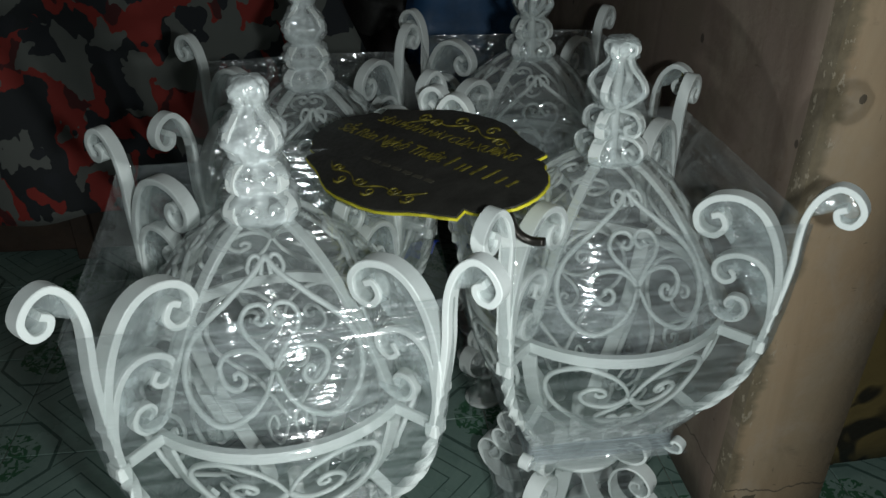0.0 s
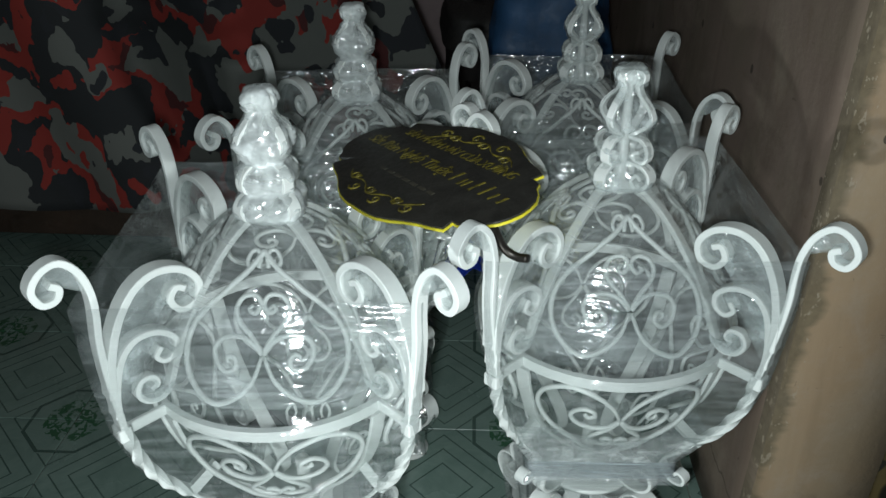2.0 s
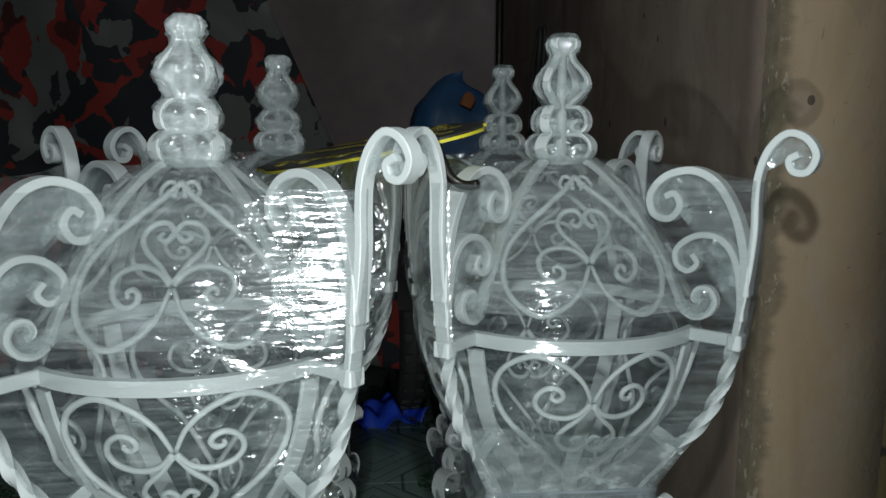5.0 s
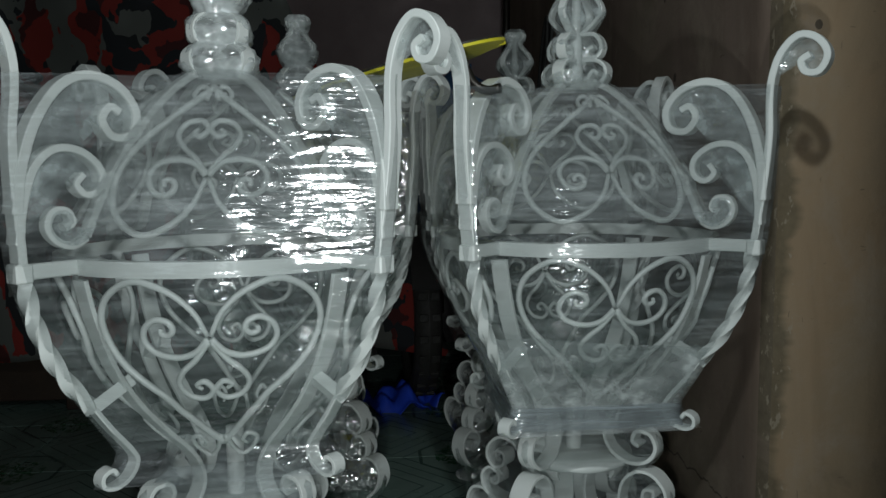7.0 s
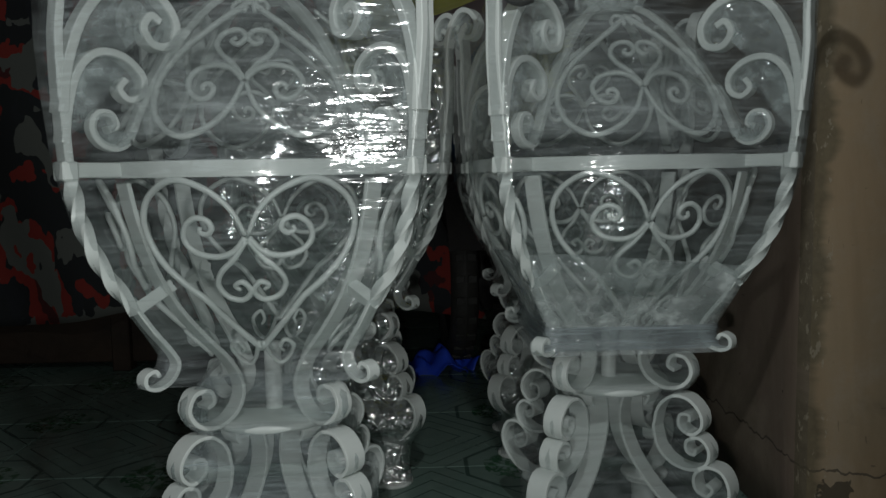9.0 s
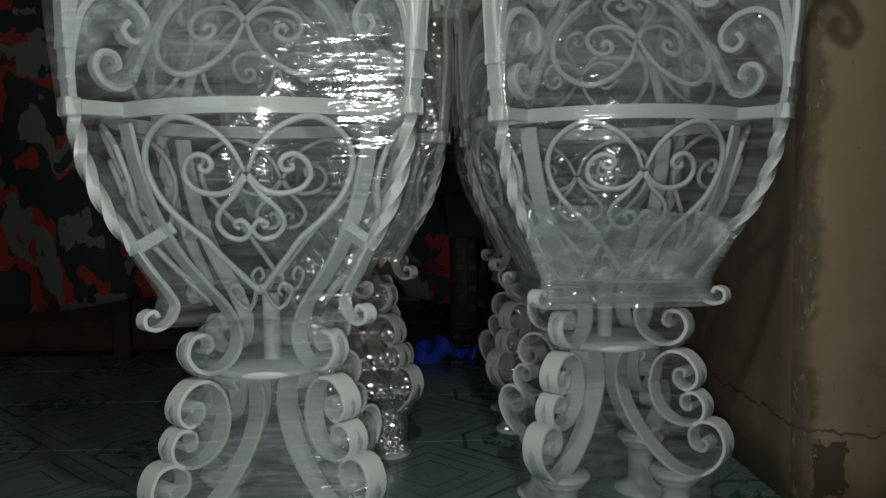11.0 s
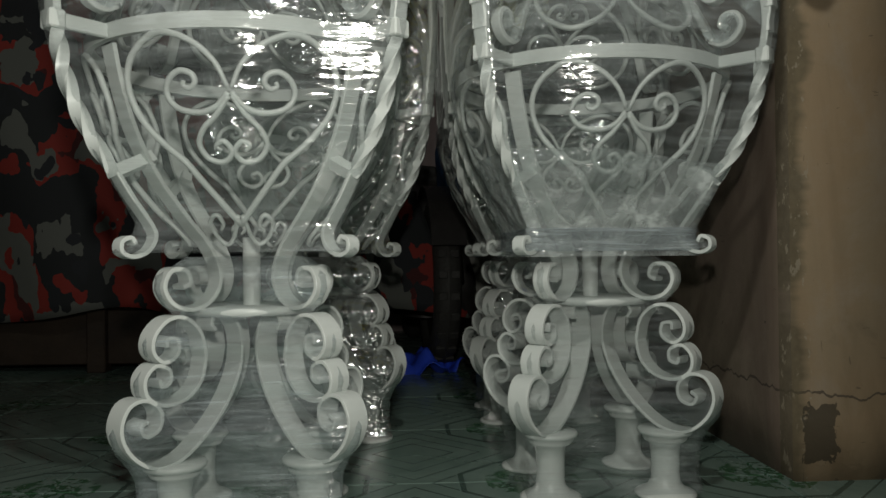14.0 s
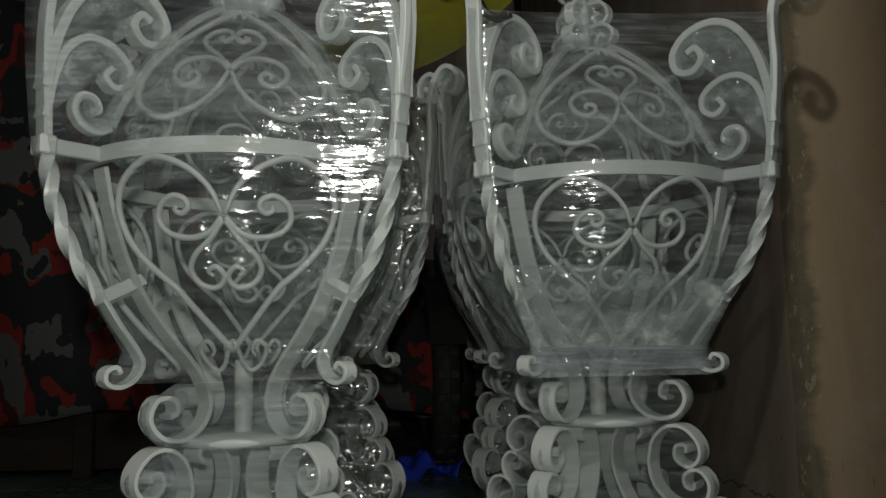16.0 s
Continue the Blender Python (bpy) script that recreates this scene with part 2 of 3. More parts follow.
def brocade():
    n = Nodes("brown_carved_wood")
    c = n.coords("Object")
    a, b = n.noise(c, 7, 2, 0.5, 1.0), n.noise(c, 90, 3)
    col = n.ramp(a, [(0.42, (0.012, 0.009, 0.005)), (0.47, (0.105, 0.076, 0.026)), (0.64, (0.080, 0.056, 0.020)), (0.68, (0.015, 0.010, 0.006))])
    return n.set(col, 0.5, 0.0, n.bump(b, 0.3, 0.004))


WHITE = paint_white()
FILM = film("stretch_film", 0.04, 0.18, 1.2, 1.0, (1.2, 1.2, 7.0), (0.80, 0.87, 0.89))
FILM_DOME = film("milky_lid_film", 0.12, 0.32, 1.0, 1.0, (2.0, 2.0, 4.0))
FILM_WEB = film("film_over_scrolls", 0.16, 0.44, 1.0, 1.0, (3.0, 3.0, 3.0), (0.70, 0.77, 0.77), True)
FILM_SPARK = film("crinkled_film", 0.04, 0.16, 2.0, 1.0, (1.2, 1.2, 5.0), crumpled=True)
FILM_SILVER = film("many_layered_shiny_film", 0.05, 0.18, 3.4, 1.0, (1.2, 1.2, 5.0), crumpled=True)
FILM_MILKY = film("milky_foot_film", 0.10, 0.34, 1.4, 1.0, (1.2, 1.2, 4.0), (0.74, 0.84, 0.88))
FILM_TIGHT = film("crumpled_film", 0.50, 0.82, 1.1, 1.0, (2.0, 2.0, 3.0), crumpled=True)
FILM_STRAP = film("film_strap", 0.5, 0.8, 0.6, 0.7, (1.0, 1.0, 6.0), (0.42, 0.47, 0.50))
FILM_BAND = film("dense_film_band", 0.30, 0.55, 1.0, 1.0, (2.5, 2.5, 3.0), crumpled=True)
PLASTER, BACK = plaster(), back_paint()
CAMO, TILE, BROCADE = camouflage(), tile_glaze(), brocade()
GROUT = plain("grey_grout", (0.20, 0.20, 0.17), 0.9)
BLACK = plain("black_plaque_paint", (0.030, 0.029, 0.025), 0.5, 0, 0.35, 20)
YELLOW = plain("yellow_paint", (0.62, 0.55, 0.03), 0.45, 0, 0.15)
GOLD = plain("gold_lettering", (0.17, 0.140, 0.020), 0.4, 0.1, 0.8, 75)
FADED = plain("faded_lettering", (0.06, 0.055, 0.04), 0.5, 0, 0.2)
DARK_METAL = plain("dark_steel", (0.05, 0.045, 0.04), 0.4, 0.8)
BLUE = plain("blue_tarpaulin", (0.03, 0.09, 0.20), 0.55, 0, 0.35, 6, 0.3)
BRIGHT_BLUE = plain("bright_blue_plastic", (0.03, 0.09, 0.75), 0.4, 0, 0.2)
RUBBER = plain("black_rubber", (0.035, 0.034, 0.032), 0.7)
DARK_CLUTTER = plain("dark_painted_metal", (0.03, 0.028, 0.028), 0.5, 0.2, 0.3)
CEILING = plain("grey_ceiling", (0.35, 0.34, 0.32), 0.9)
DARK_WALL = plain("dim_plaster", (0.26, 0.23, 0.2), 0.9, 0, 0.25, 4)
WOOD = plain("dark_brown_wood", (0.03, 0.018, 0.011), 0.6, 0, 0.35, 8)
GREY_PLASTIC = plain("dull_grey_plastic", (0.16, 0.16, 0.14), 0.5, 0, 0.2, 8)
RUST = plain("rust_spot", (0.30, 0.10, 0.03), 0.8)

# ---- mesh helpers ----


def mesh_of(name, verts, faces, material, smooth=False):
    me = bpy.data.meshes.new(name)
    me.from_pydata([tuple(v) for v in verts], [], faces)
    me.materials.append(material)
    me.shade_smooth()
    if not smooth:
        me.set_sharp_from_angle(angle=radians(38))
    me.update()
    return me


def child(name, me, parent, m=None, label=""):
    ob = new(name, me)
    ob.parent = parent
    if m is not None:
        ob.matrix_basis = m
    return tagged(ob, label)


def thing(name, label, category, m=None, group="", kind=""):
    ob = new(name)
    ob.empty_display_size = 0.05
    if m is not None:
        ob.matrix_basis = m
    return tagged(ob, label, category, group, kind)


def smooth_path(pts, step=5):
    """Catmull-Rom through the points."""
    p = [Vector(q) for q in pts]
    p = [p[0] * 2 - p[1]] + p + [p[-1] * 2 - p[-2]]
    out = []
    for i in range(1, len(p) - 2):
        for k in range(step):
            t = k / step
            a, b, c, d = p[i - 1], p[i], p[i + 1], p[i + 2]
            out.append(0.5 * ((2 * b) + (c - a) * t + (2 * a - 5 * b + 4 * c - d) * t * t + (3 * b - a - 3 * c + d) * t ** 3))
    out.append(p[-2])
    return out


def curl(centre, radius, start, turns, end=0.25, steps=9):
    """Points of a spiral that winds in round a centre; angles in degrees, turns signed."""
    n = max(4, int(abs(turns) * steps))
    out = []
    for i in range(n + 1):
        s = i / n
        a = radians(start + 360 * turns * s)
        r = radius * (1 - s * (1 - end))
        out.append((centre[0] + r * math.cos(a), centre[1] + r * math.sin(a)))
    return out


def ribbon(name, pts, width, thick, material, taper=1.0, step=4):
    """A flat bar bent in the r, z plane: width runs across that plane."""
    path = smooth_path([(r, z) for r, z in pts], step)
    verts, faces, n = [], [], len(path)
    for i, p in enumerate(path):
        d = (path[min(i + 1, n - 1)] - path[max(i - 1, 0)])
        d = d.normalized() if d.length > 1e-9 else Vector((1, 0))
        nor = Vector((-d.y, d.x))
        k = 1 + (taper - 1) * i / (n - 1)
        h, w = thick / 2 * k, width / 2 * (1 + (taper - 1) * 0.4 * i / (n - 1))
        c = 0.22 * min(h, w)
        for a, b in ((h - c, w), (h, w - c), (h, c - w), (h - c, -w), (c - h, -w), (-h, c - w), (-h, w - c), (c - h, w)):
            q = p + nor * a
            verts.append((q.x, b, q.y))
    for i in range(n - 1):
        for k in range(8):
            a, b = i * 8 + k, i * 8 + (k + 1) % 8
            faces.append((a, b, b + 8, a + 8))
    faces += [tuple(range(7, -1, -1)), tuple(range((n - 1) * 8, n * 8))]
    return mesh_of(name, verts, faces, material)


def rod(name, path, radius, material, sides=6, square_twist=None):
    """A bar along 3D points: round, or square and twisted by so many turns."""
    path = [Vector(p) for p in path]
    n = len(path)
    verts, faces = [], []
    sides = 4 if square_twist is not None else sides
    up = Vector((0.13, 0.9, 0.41)).normalized()
    for i, p in enumerate(path):
        d = (path[min(i + 1, n - 1)] - path[max(i - 1, 0)])
        d = d.normalized() if d.length > 1e-9 else Vector((0, 0, 1))
        u = (up - d * up.dot(d)).normalized()
        up = u
        v = d.cross(u)
        rad = radius[i] if isinstance(radius, (list, tuple)) else radius
        turn = 2 * math.pi * square_twist * i / (n - 1) if square_twist is not None else 0
        for k in range(sides):
            a = turn + 2 * math.pi * (k + 0.5) / sides
            verts.append(p + u * math.cos(a) * rad + v * math.sin(a) * rad)
    for i in range(n - 1):
        for k in range(sides):
            a, b = i * sides + k, i * sides + (k + 1) % sides
            faces.append((a, b, b + sides, a + sides))
    faces += [tuple(range(sides - 1, -1, -1)), tuple(range((n - 1) * sides, n * sides))]
    return mesh_of(name, verts, faces, material, square_twist is None)


def lathe(name, profile, material, sides=24, smooth=True):
    verts, faces, n = [], [], len(profile)
    for r, z in profile:
        for k in range(sides):
            a = 2 * math.pi * k / sides
            verts.append((r * math.cos(a), r * math.sin(a), z))
    for i in range(n - 1):
        for k in range(sides):
            a, b = i * sides + k, i * sides + (k + 1) % sides
            faces.append((a, b, b + sides, a + sides))
    return mesh_of(name, verts, faces, material, smooth)


def box_mesh(name, lo, hi, material, bevel=0.003):
    bm = bmesh.new()
    bmesh.ops.create_cube(bm, size=1)
    for v in bm.verts:
        v.co = Vector([lo[i] + (v.co[i] + 0.5) * (hi[i] - lo[i]) for i in range(3)])
    if bevel:
        bmesh.ops.bevel(bm, geom=bm.edges[:], offset=bevel, segments=1, affect="EDGES")
    me = bpy.data.meshes.new(name)
    bm.to_mesh(me)
    bm.free()
    me.materials.append(material)
    return me


def at(profile, z):
    """Radius of a profile of (r, z) at height z."""
    q = sorted((b, a) for a, b in profile)
    return float(np.interp(z, [b for b, a in q], [a for b, a in q]))


# ---- the urn stand: wrought iron on four feet ----
RIM, CORNER, RING = 0.652, 0.286, 0.216
BOWL = [(0.216, 0.640), (0.206, 0.59), (0.186, 0.53), (0.155, 0.475), (0.118, 0.43), (0.085, 0.395), (0.066, 0.36), (0.060, 0.33)]
DOME = [(0.034, 0.897), (0.066, 0.880), (0.104, 0.848), (0.138, 0.808), (0.166, 0.768), (0.188, 0.730), (0.206, 0.690)]

# half of the heart-shaped scrollwork: across u, along v from the two large loops (0) to the point (1)
LYRE = {
    "loop": [(0.0, 1.02), (-0.10, 0.925), (-0.235, 0.80), (-0.40, 0.64), (-0.525, 0.47), (-0.575, 0.28), (-0.52, 0.11), (-0.36, 0.0), (-0.19, 0.06), (-0.07, 0.19), (-0.008, 0.35)],
    "spiral": [(-0.008, 0.37), (-0.07, 0.455), (-0.16, 0.49), (-0.27, 0.46), (-0.325, 0.38), (-0.31, 0.29), (-0.25, 0.24), (-0.19, 0.26), (-0.172, 0.31), (-0.20, 0.345), (-0.235, 0.33), (-0.23, 0.30)],
    "heart": [(-0.008, 0.39), (-0.07, 0.50), (-0.145, 0.59), (-0.172, 0.68), (-0.125, 0.765), (-0.045, 0.78), (-0.008, 0.72), (-0.045, 0.66), (-0.085, 0.685), (-0.06, 0.715)],
    "tendril": [(-0.012, 0.985), (-0.05, 1.06), (-0.11, 1.10), (-0.17, 1.07), (-0.175, 1.01), (-0.13, 0.98), (-0.10, 1.015), (-0.125, 1.04)],
}

DOME_TENDRIL = [(-0.035, 0.93), (-0.03, 0.985), (-0.065, 1.02), (-0.115, 1.01), (-0.135, 0.965), (-0.105, 0.93), (-0.075, 0.95), (-0.09, 0.97)]
HORN = [(0.283, 0.645), (0.290, 0.698), (0.297, 0.751), (0.301, 0.805), (0.300, 0.847), (0.302, 0.881), (0.313, 0.914), (0.334, 0.934), (0.357, 0.928), (0.370, 0.907), (0.361, 0.886), (0.344, 0.886), (0.338, 0.900), (0.349, 0.908)]
LEAF_HIGH = [(0.294, 0.717), (0.291, 0.767), (0.277, 0.822), (0.250, 0.866), (0.215, 0.883), (0.177, 0.874), (0.155, 0.847), (0.161, 0.820), (0.185, 0.815), (0.199, 0.833), (0.190, 0.850), (0.177, 0.845)]
LEAF_MID = [(0.290, 0.683), (0.288, 0.723), (0.277, 0.769), (0.254, 0.793), (0.223, 0.793), (0.198, 0.774), (0.198, 0.752), (0.214, 0.743), (0.227, 0.754), (0.219, 0.767)]
RIB_FOOT = [(0.198, 0.698), (0.208, 0.686), (0.224, 0.678), (0.243, 0.684), (0.253, 0.701), (0.246, 0.718), (0.230, 0.718), (0.224, 0.705), (0.234, 0.699)]
LOWER = [(0.210, 0.478), (0.189, 0.447), (0.166, 0.417), (0.158, 0.399), (0.168, 0.381), (0.188, 0.373), (0.204, 0.379), (0.204, 0.392), (0.192, 0.397), (0.186, 0.389)]
NECK = [(0.216, 0.636), (0.206, 0.59), (0.186, 0.53), (0.155, 0.475), (0.118, 0.43), (0.085, 0.395), (0.066, 0.365), (0.062, 0.338), (0.076, 0.314), (0.104, 0.302), (0.134, 0.310), (0.148, 0.332), (0.138, 0.354), (0.116, 0.354), (0.110, 0.338), (0.121, 0.332)]
CEE_UP = [(0.088, 0.236), (0.096, 0.270), (0.118, 0.291), (0.144, 0.291), (0.164, 0.272), (0.166, 0.250), (0.150, 0.236), (0.131, 0.246), (0.132, 0.264), (0.146, 0.266), (0.147, 0.256)]
CEE_DOWN = [(0.088, 0.238), (0.096, 0.207), (0.118, 0.186), (0.150, 0.181), (0.174, 0.194), (0.178, 0.217), (0.163, 0.233), (0.144, 0.226), (0.143, 0.210), (0.155, 0.206), (0.158, 0.215)]
LEG = [(0.074, 0.272), (0.080, 0.284), (0.068, 0.295), (0.048, 0.291), (0.032, 0.266), (0.031, 0.226), (0.050, 0.180), (0.084, 0.138), (0.125, 0.108), (0.164, 0.103), (0.197, 0.125), (0.211, 0.157), (0.200, 0.186), (0.176, 0.191), (0.157, 0.175), (0.159, 0.153), (0.177, 0.146), (0.185, 0.158), (0.176, 0.165)]
FIN_ONION = [(0.010, 0.972), (0.026, 0.983), (0.044, 1.001), (0.040, 1.019), (0.021, 1.039), (0.016, 1.052), (0.024, 1.061), (0.022, 1.071), (0.006, 1.072)]
FIN_TIER = [(0.013, 0.972), (0.034, 0.970), (0.046, 0.956), (0.044, 0.939), (0.028, 0.935), (0.023, 0.946), (0.033, 0.952)]
FIN_BASE = [(0.016, 0.931), (0.039, 0.930), (0.055, 0.917), (0.052, 0.900), (0.037, 0.893), (0.026, 0.902), (0.034, 0.914), (0.043, 0.908)]


def panel_point(kind, face, u, v):
    """A place on the bowl's or the dome's side: u across and v along in metres and shares."""
    if kind == "bowl":
        z = 0.632 - 0.225 * float(np.interp(v, (0, 0.36, 0.78, 1.1), (-0.03, 0.27, 0.63, 1.08)))
        a = at(BOWL, z) + 0.004
        w = u * 0.238 / max(a, 0.11)
        x, y = a * math.cos(w), a * math.sin(w)
    else:
        z = float(np.interp(v, (0, 0.36, 0.78, 1.02), (0.690, 0.756, 0.824, 0.870)))
        a = at(DOME, z) * 0.965 + 0.005
        w = u * 0.214 / max(a, 0.115)
        x, y = a * math.cos(w), a * math.sin(w)
    c, s = math.cos(face), math.sin(face)
    return (x * c - y * s, x * s + y * c, z)


def web(name, pts, half):
    """Film drawn over a scroll on both its sides."""
    path = smooth_path(pts, 3)
    mid = sum(path, Vector((0, 0))) / len(path)
    verts, faces = [], []
    for side in (half, -half):
        start = len(verts)
        verts.append((mid.x, side * 0.6, mid.y))
        for ring in (0.5, 1.0):
            for k, p in enumerate(path):
                q = mid + (p - mid) * ring
                verts.append((q.x, side * (0.8 + 0.35 * noise.noise((q.x * 60, q.y * 60, side * 90))), q.y))
        n = len(path)
        for k in range(n):
            m = (k + 1) % n
            faces.append((start, start + 1 + k, start + 1 + m))
            faces.append((start + 1 + k, start + 1 + n + k, start + 1 + n + m, start + 1 + m))
    return mesh_of(name, verts, faces, FILM_WEB, True)


def build_meshes():
    made = {}
    made["horn"] = ribbon("horn", HORN, 0.022, 0.010, WHITE, 0.9)
    made["upper_leaf_scroll"] = ribbon("upper_leaf_scroll", LEAF_HIGH, 0.026, 0.012, WHITE, 0.75)
    made["lower_leaf_scroll"] = ribbon("lower_leaf_scroll", LEAF_MID, 0.024, 0.010, WHITE, 0.7)
    made["dome_rib"] = ribbon("dome_rib", DOME + RIB_FOOT[1:], 0.015, 0.009, WHITE)
    made["bracket_strip"] = ribbon("bracket_strip", LOWER, 0.020, 0.006, WHITE, 0.9)
    made["bowl_rib"] = ribbon("bowl_rib", NECK, 0.026, 0.006, WHITE, 1.0)
    made["c_scroll_upper"] = ribbon("c_scroll_upper", CEE_UP, 0.032, 0.005, WHITE)
    made["c_scroll_lower"] = ribbon("c_scroll_lower", CEE_DOWN, 0.032, 0.005, WHITE)
    made["leg_scroll"] = ribbon("leg_scroll", LEG, 0.034, 0.005, WHITE)
    made["finial_onion"] = ribbon("finial_onion", FIN_ONION, 0.012, 0.006, WHITE)
    made["finial_tier"] = ribbon("finial_tier", FIN_TIER, 0.016, 0.006, WHITE)
    made["finial_base_scroll"] = ribbon("finial_base_scroll", FIN_BASE, 0.020, 0.006, WHITE)
    bar = smooth_path([(0.281, 0, 0.646), (0.271, 0, 0.59), (0.246, 0, 0.53), (0.208, 0, 0.476)], 16)
    made["twisted_bar"] = rod("twisted_bar", bar, 0.0105, WHITE, square_twist=1.15)
    made["spoke"] = box_mesh("spoke", (RING - 0.004, -0.004, RIM - 0.009), (CORNER + 0.004, 0.004, RIM + 0.009), WHITE, 0.0015)
    made["collar"] = box_mesh("collar", (CORNER - 0.011, -0.013, RIM - 0.012), (CORNER + 0.008, 0.013, RIM + 0.010), WHITE, 0.002)
    tie = rod("tie", [(0.158, 0, 0.502), (0.210, 0, 0.477)], 0.011, WHITE, square_twist=0.0)
    made["bracket_tie"] = tie
    foot = [(0.0, 0.103), (0.040, 0.103), (0.042, 0.099), (0.040, 0.095), (0.032, 0.092), (0.034, 0.088), (0.031, 0.084), (0.0230, 0.080), (0.0215, 0.060), (0.0215, 0.030), (0.0230, 0.021), (0.030, 0.012), (0.042, 0.007), (0.047, 0.004), (0.047, 0.0), (0.0, 0.0)]
    made["foot"] = lathe("foot", foot, WHITE, 22)
    ring = [(RING - 0.004, RIM - 0.010), (RING + 0.004, RIM - 0.010), (RING + 0.005, RIM + 0.009), (RING - 0.004, RIM + 0.010), (RING - 0.004, RIM - 0.010)]
    made["rim_ring"] = lathe("rim_ring", ring, WHITE, 72, smooth=False)
    made["plate"] = lathe("plate", [(0.0, 0.303), (0.094, 0.303), (0.096, 0.298), (0.094, 0.292), (0.0, 0.292)], WHITE, 40)
    made["centre_pole"] = lathe("centre_pole", [(0.0, 0.40), (0.0125, 0.40), (0.0125, 0.303)], WHITE, 16)
    made["finial_core"] = lathe("finial_core", [(0.036, 0.886), (0.034, 0.893), (0.012, 0.898), (0.010, 0.93), (0.009, 0.96), (0.006, 1.050), (0.017, 1.056), (0.019, 1.066), (0.015, 1.073), (0.0, 1.075)], WHITE, 14)
    made["rib_foot_film"] = web("rib_foot_film", RIB_FOOT, 0.013)
    made["horn_film"] = web("horn_film", HORN[5:], 0.007)
    made["upper_leaf_film"] = web("upper_leaf_film", LEAF_HIGH, 0.009)
    made["lower_leaf_film"] = web("lower_leaf_film", LEAF_MID, 0.008)
    for kind, names in (("bowl", ("loop", "spiral", "heart", "tendril")), ("dome", ("loop", "spiral", "heart", "tendril"))):
        for key in names:
            for side in (1, -1):
                flat = smooth_path(LYRE[key], 5)
                if kind == "dome" and key == "tendril":
                    flat = smooth_path(DOME_TENDRIL, 5)
                path = [panel_point(kind, 0.0, side * p.x, p.y) for p in flat]
                size = {"loop": 0.0043, "spiral": 0.0039, "heart": 0.0037, "tendril": 0.0031}[key]
                n = len(path)
                rads = [size * (1.0 if i < n * 0.75 else 1 - 0.35 * (i / n - 0.75) * 4) for i in range(n)]
                made[(kind, key, side)] = rod(key + "_scroll", path, rads, WHITE, 7)
    return made


# film: corner radius by height, square with eased corners
WRAP_TOP = [(0.304, 0.876), (0.302, 0.838), (0.303, 0.80), (0.300, 0.74), (0.291, 0.655), (0.271, 0.58), (0.241, 0.52), (0.211, 0.475), (0.188, 0.44), (0.170, 0.41), (0.188, 0.392), (0.206, 0.378)]
WRAP_LOW = [(0.100, 0.372), (0.146, 0.347), (0.148, 0.330), (0.138, 0.312), (0.120, 0.296), (0.148, 0.282), (0.165, 0.262), (0.162, 0.246), (0.150, 0.236), (0.168, 0.226), (0.178, 0.212), (0.174, 0.196), (0.168, 0.186), (0.196, 0.172), (0.210, 0.153), (0.204, 0.130),
            (0.186, 0.108), (0.176, 0.090), (0.172, 0.050), (0.178, 0.012)]
WRAP_BAND = [(0.226, 0.500), (0.208, 0.470), (0.192, 0.442), (0.175, 0.414), (0.168, 0.395), (0.171, 0.380), (0.178, 0.368)]


def wrap_mesh(name, profile, material, seed, ragged=0.0, rise=0.0, sag=0.0, phase=0.0, per_side=18, rows=40, core=()):
    """A stretched sheet round the four corners: flat sides, drawn in a little between the bars, out over the round core."""
    top, bottom = profile[0][1], profile[-1][1]
    verts, faces = [], []
    for i in range(rows + 1):
        s = i / rows
        for f in range(4):
            for k in range(per_side):
                t = k / per_side
                a = radians(45 + 90 * f)
                edge = rise * math.sin(a + t * math.pi / 2 + phase) + ragged * noise.noise((f + t * 2.0 + seed, 3.3, 0))
                z = top + edge * (1 - s) ** 2 + (bottom - top) * s
                r = at(profile, min(top, z)) + 0.009
                a0, a1 = radians(45 + 90 * f), radians(135 + 90 * f)
                ease = 1 - sag * math.sin(math.pi * t)
                x = r * ((1 - t) * math.cos(a0) + t * math.cos(a1)) * ease
                y = r * ((1 - t) * math.sin(a0) + t * math.sin(a1)) * ease
                if core:
                    push = max(1.0, at(core, z) / math.hypot(x, y))
                    x, y = x * push, y * push
                w = 0.0016 * noise.noise((x * 7 + seed, y * 7, z * 30)) * math.sin(math.pi * t)
                verts.append((x * (1 + w / r), y * (1 + w / r), z))
    n = per_side * 4
    for i in range(rows):
        for k in range(n):
            a, b = i * n + k, i * n + (k + 1) % n
            faces.append((a, b, b + n, a + n))
    return mesh_of(name, verts, faces, material, True)


FINIAL_WRAP = [(0.041, 0.886), (0.057, 0.897), (0.058, 0.912), (0.052, 0.926), (0.042, 0.934), (0.049, 0.944), (0.050, 0.957), (0.041, 0.969), (0.032, 0.976), (0.041, 0.988), (0.049, 1.004), (0.043, 1.018), (0.031, 1.034), (0.022, 1.047), (0.027, 1.056), (0.028, 1.068), (0.021, 1.079), (0.005, 1.083)]


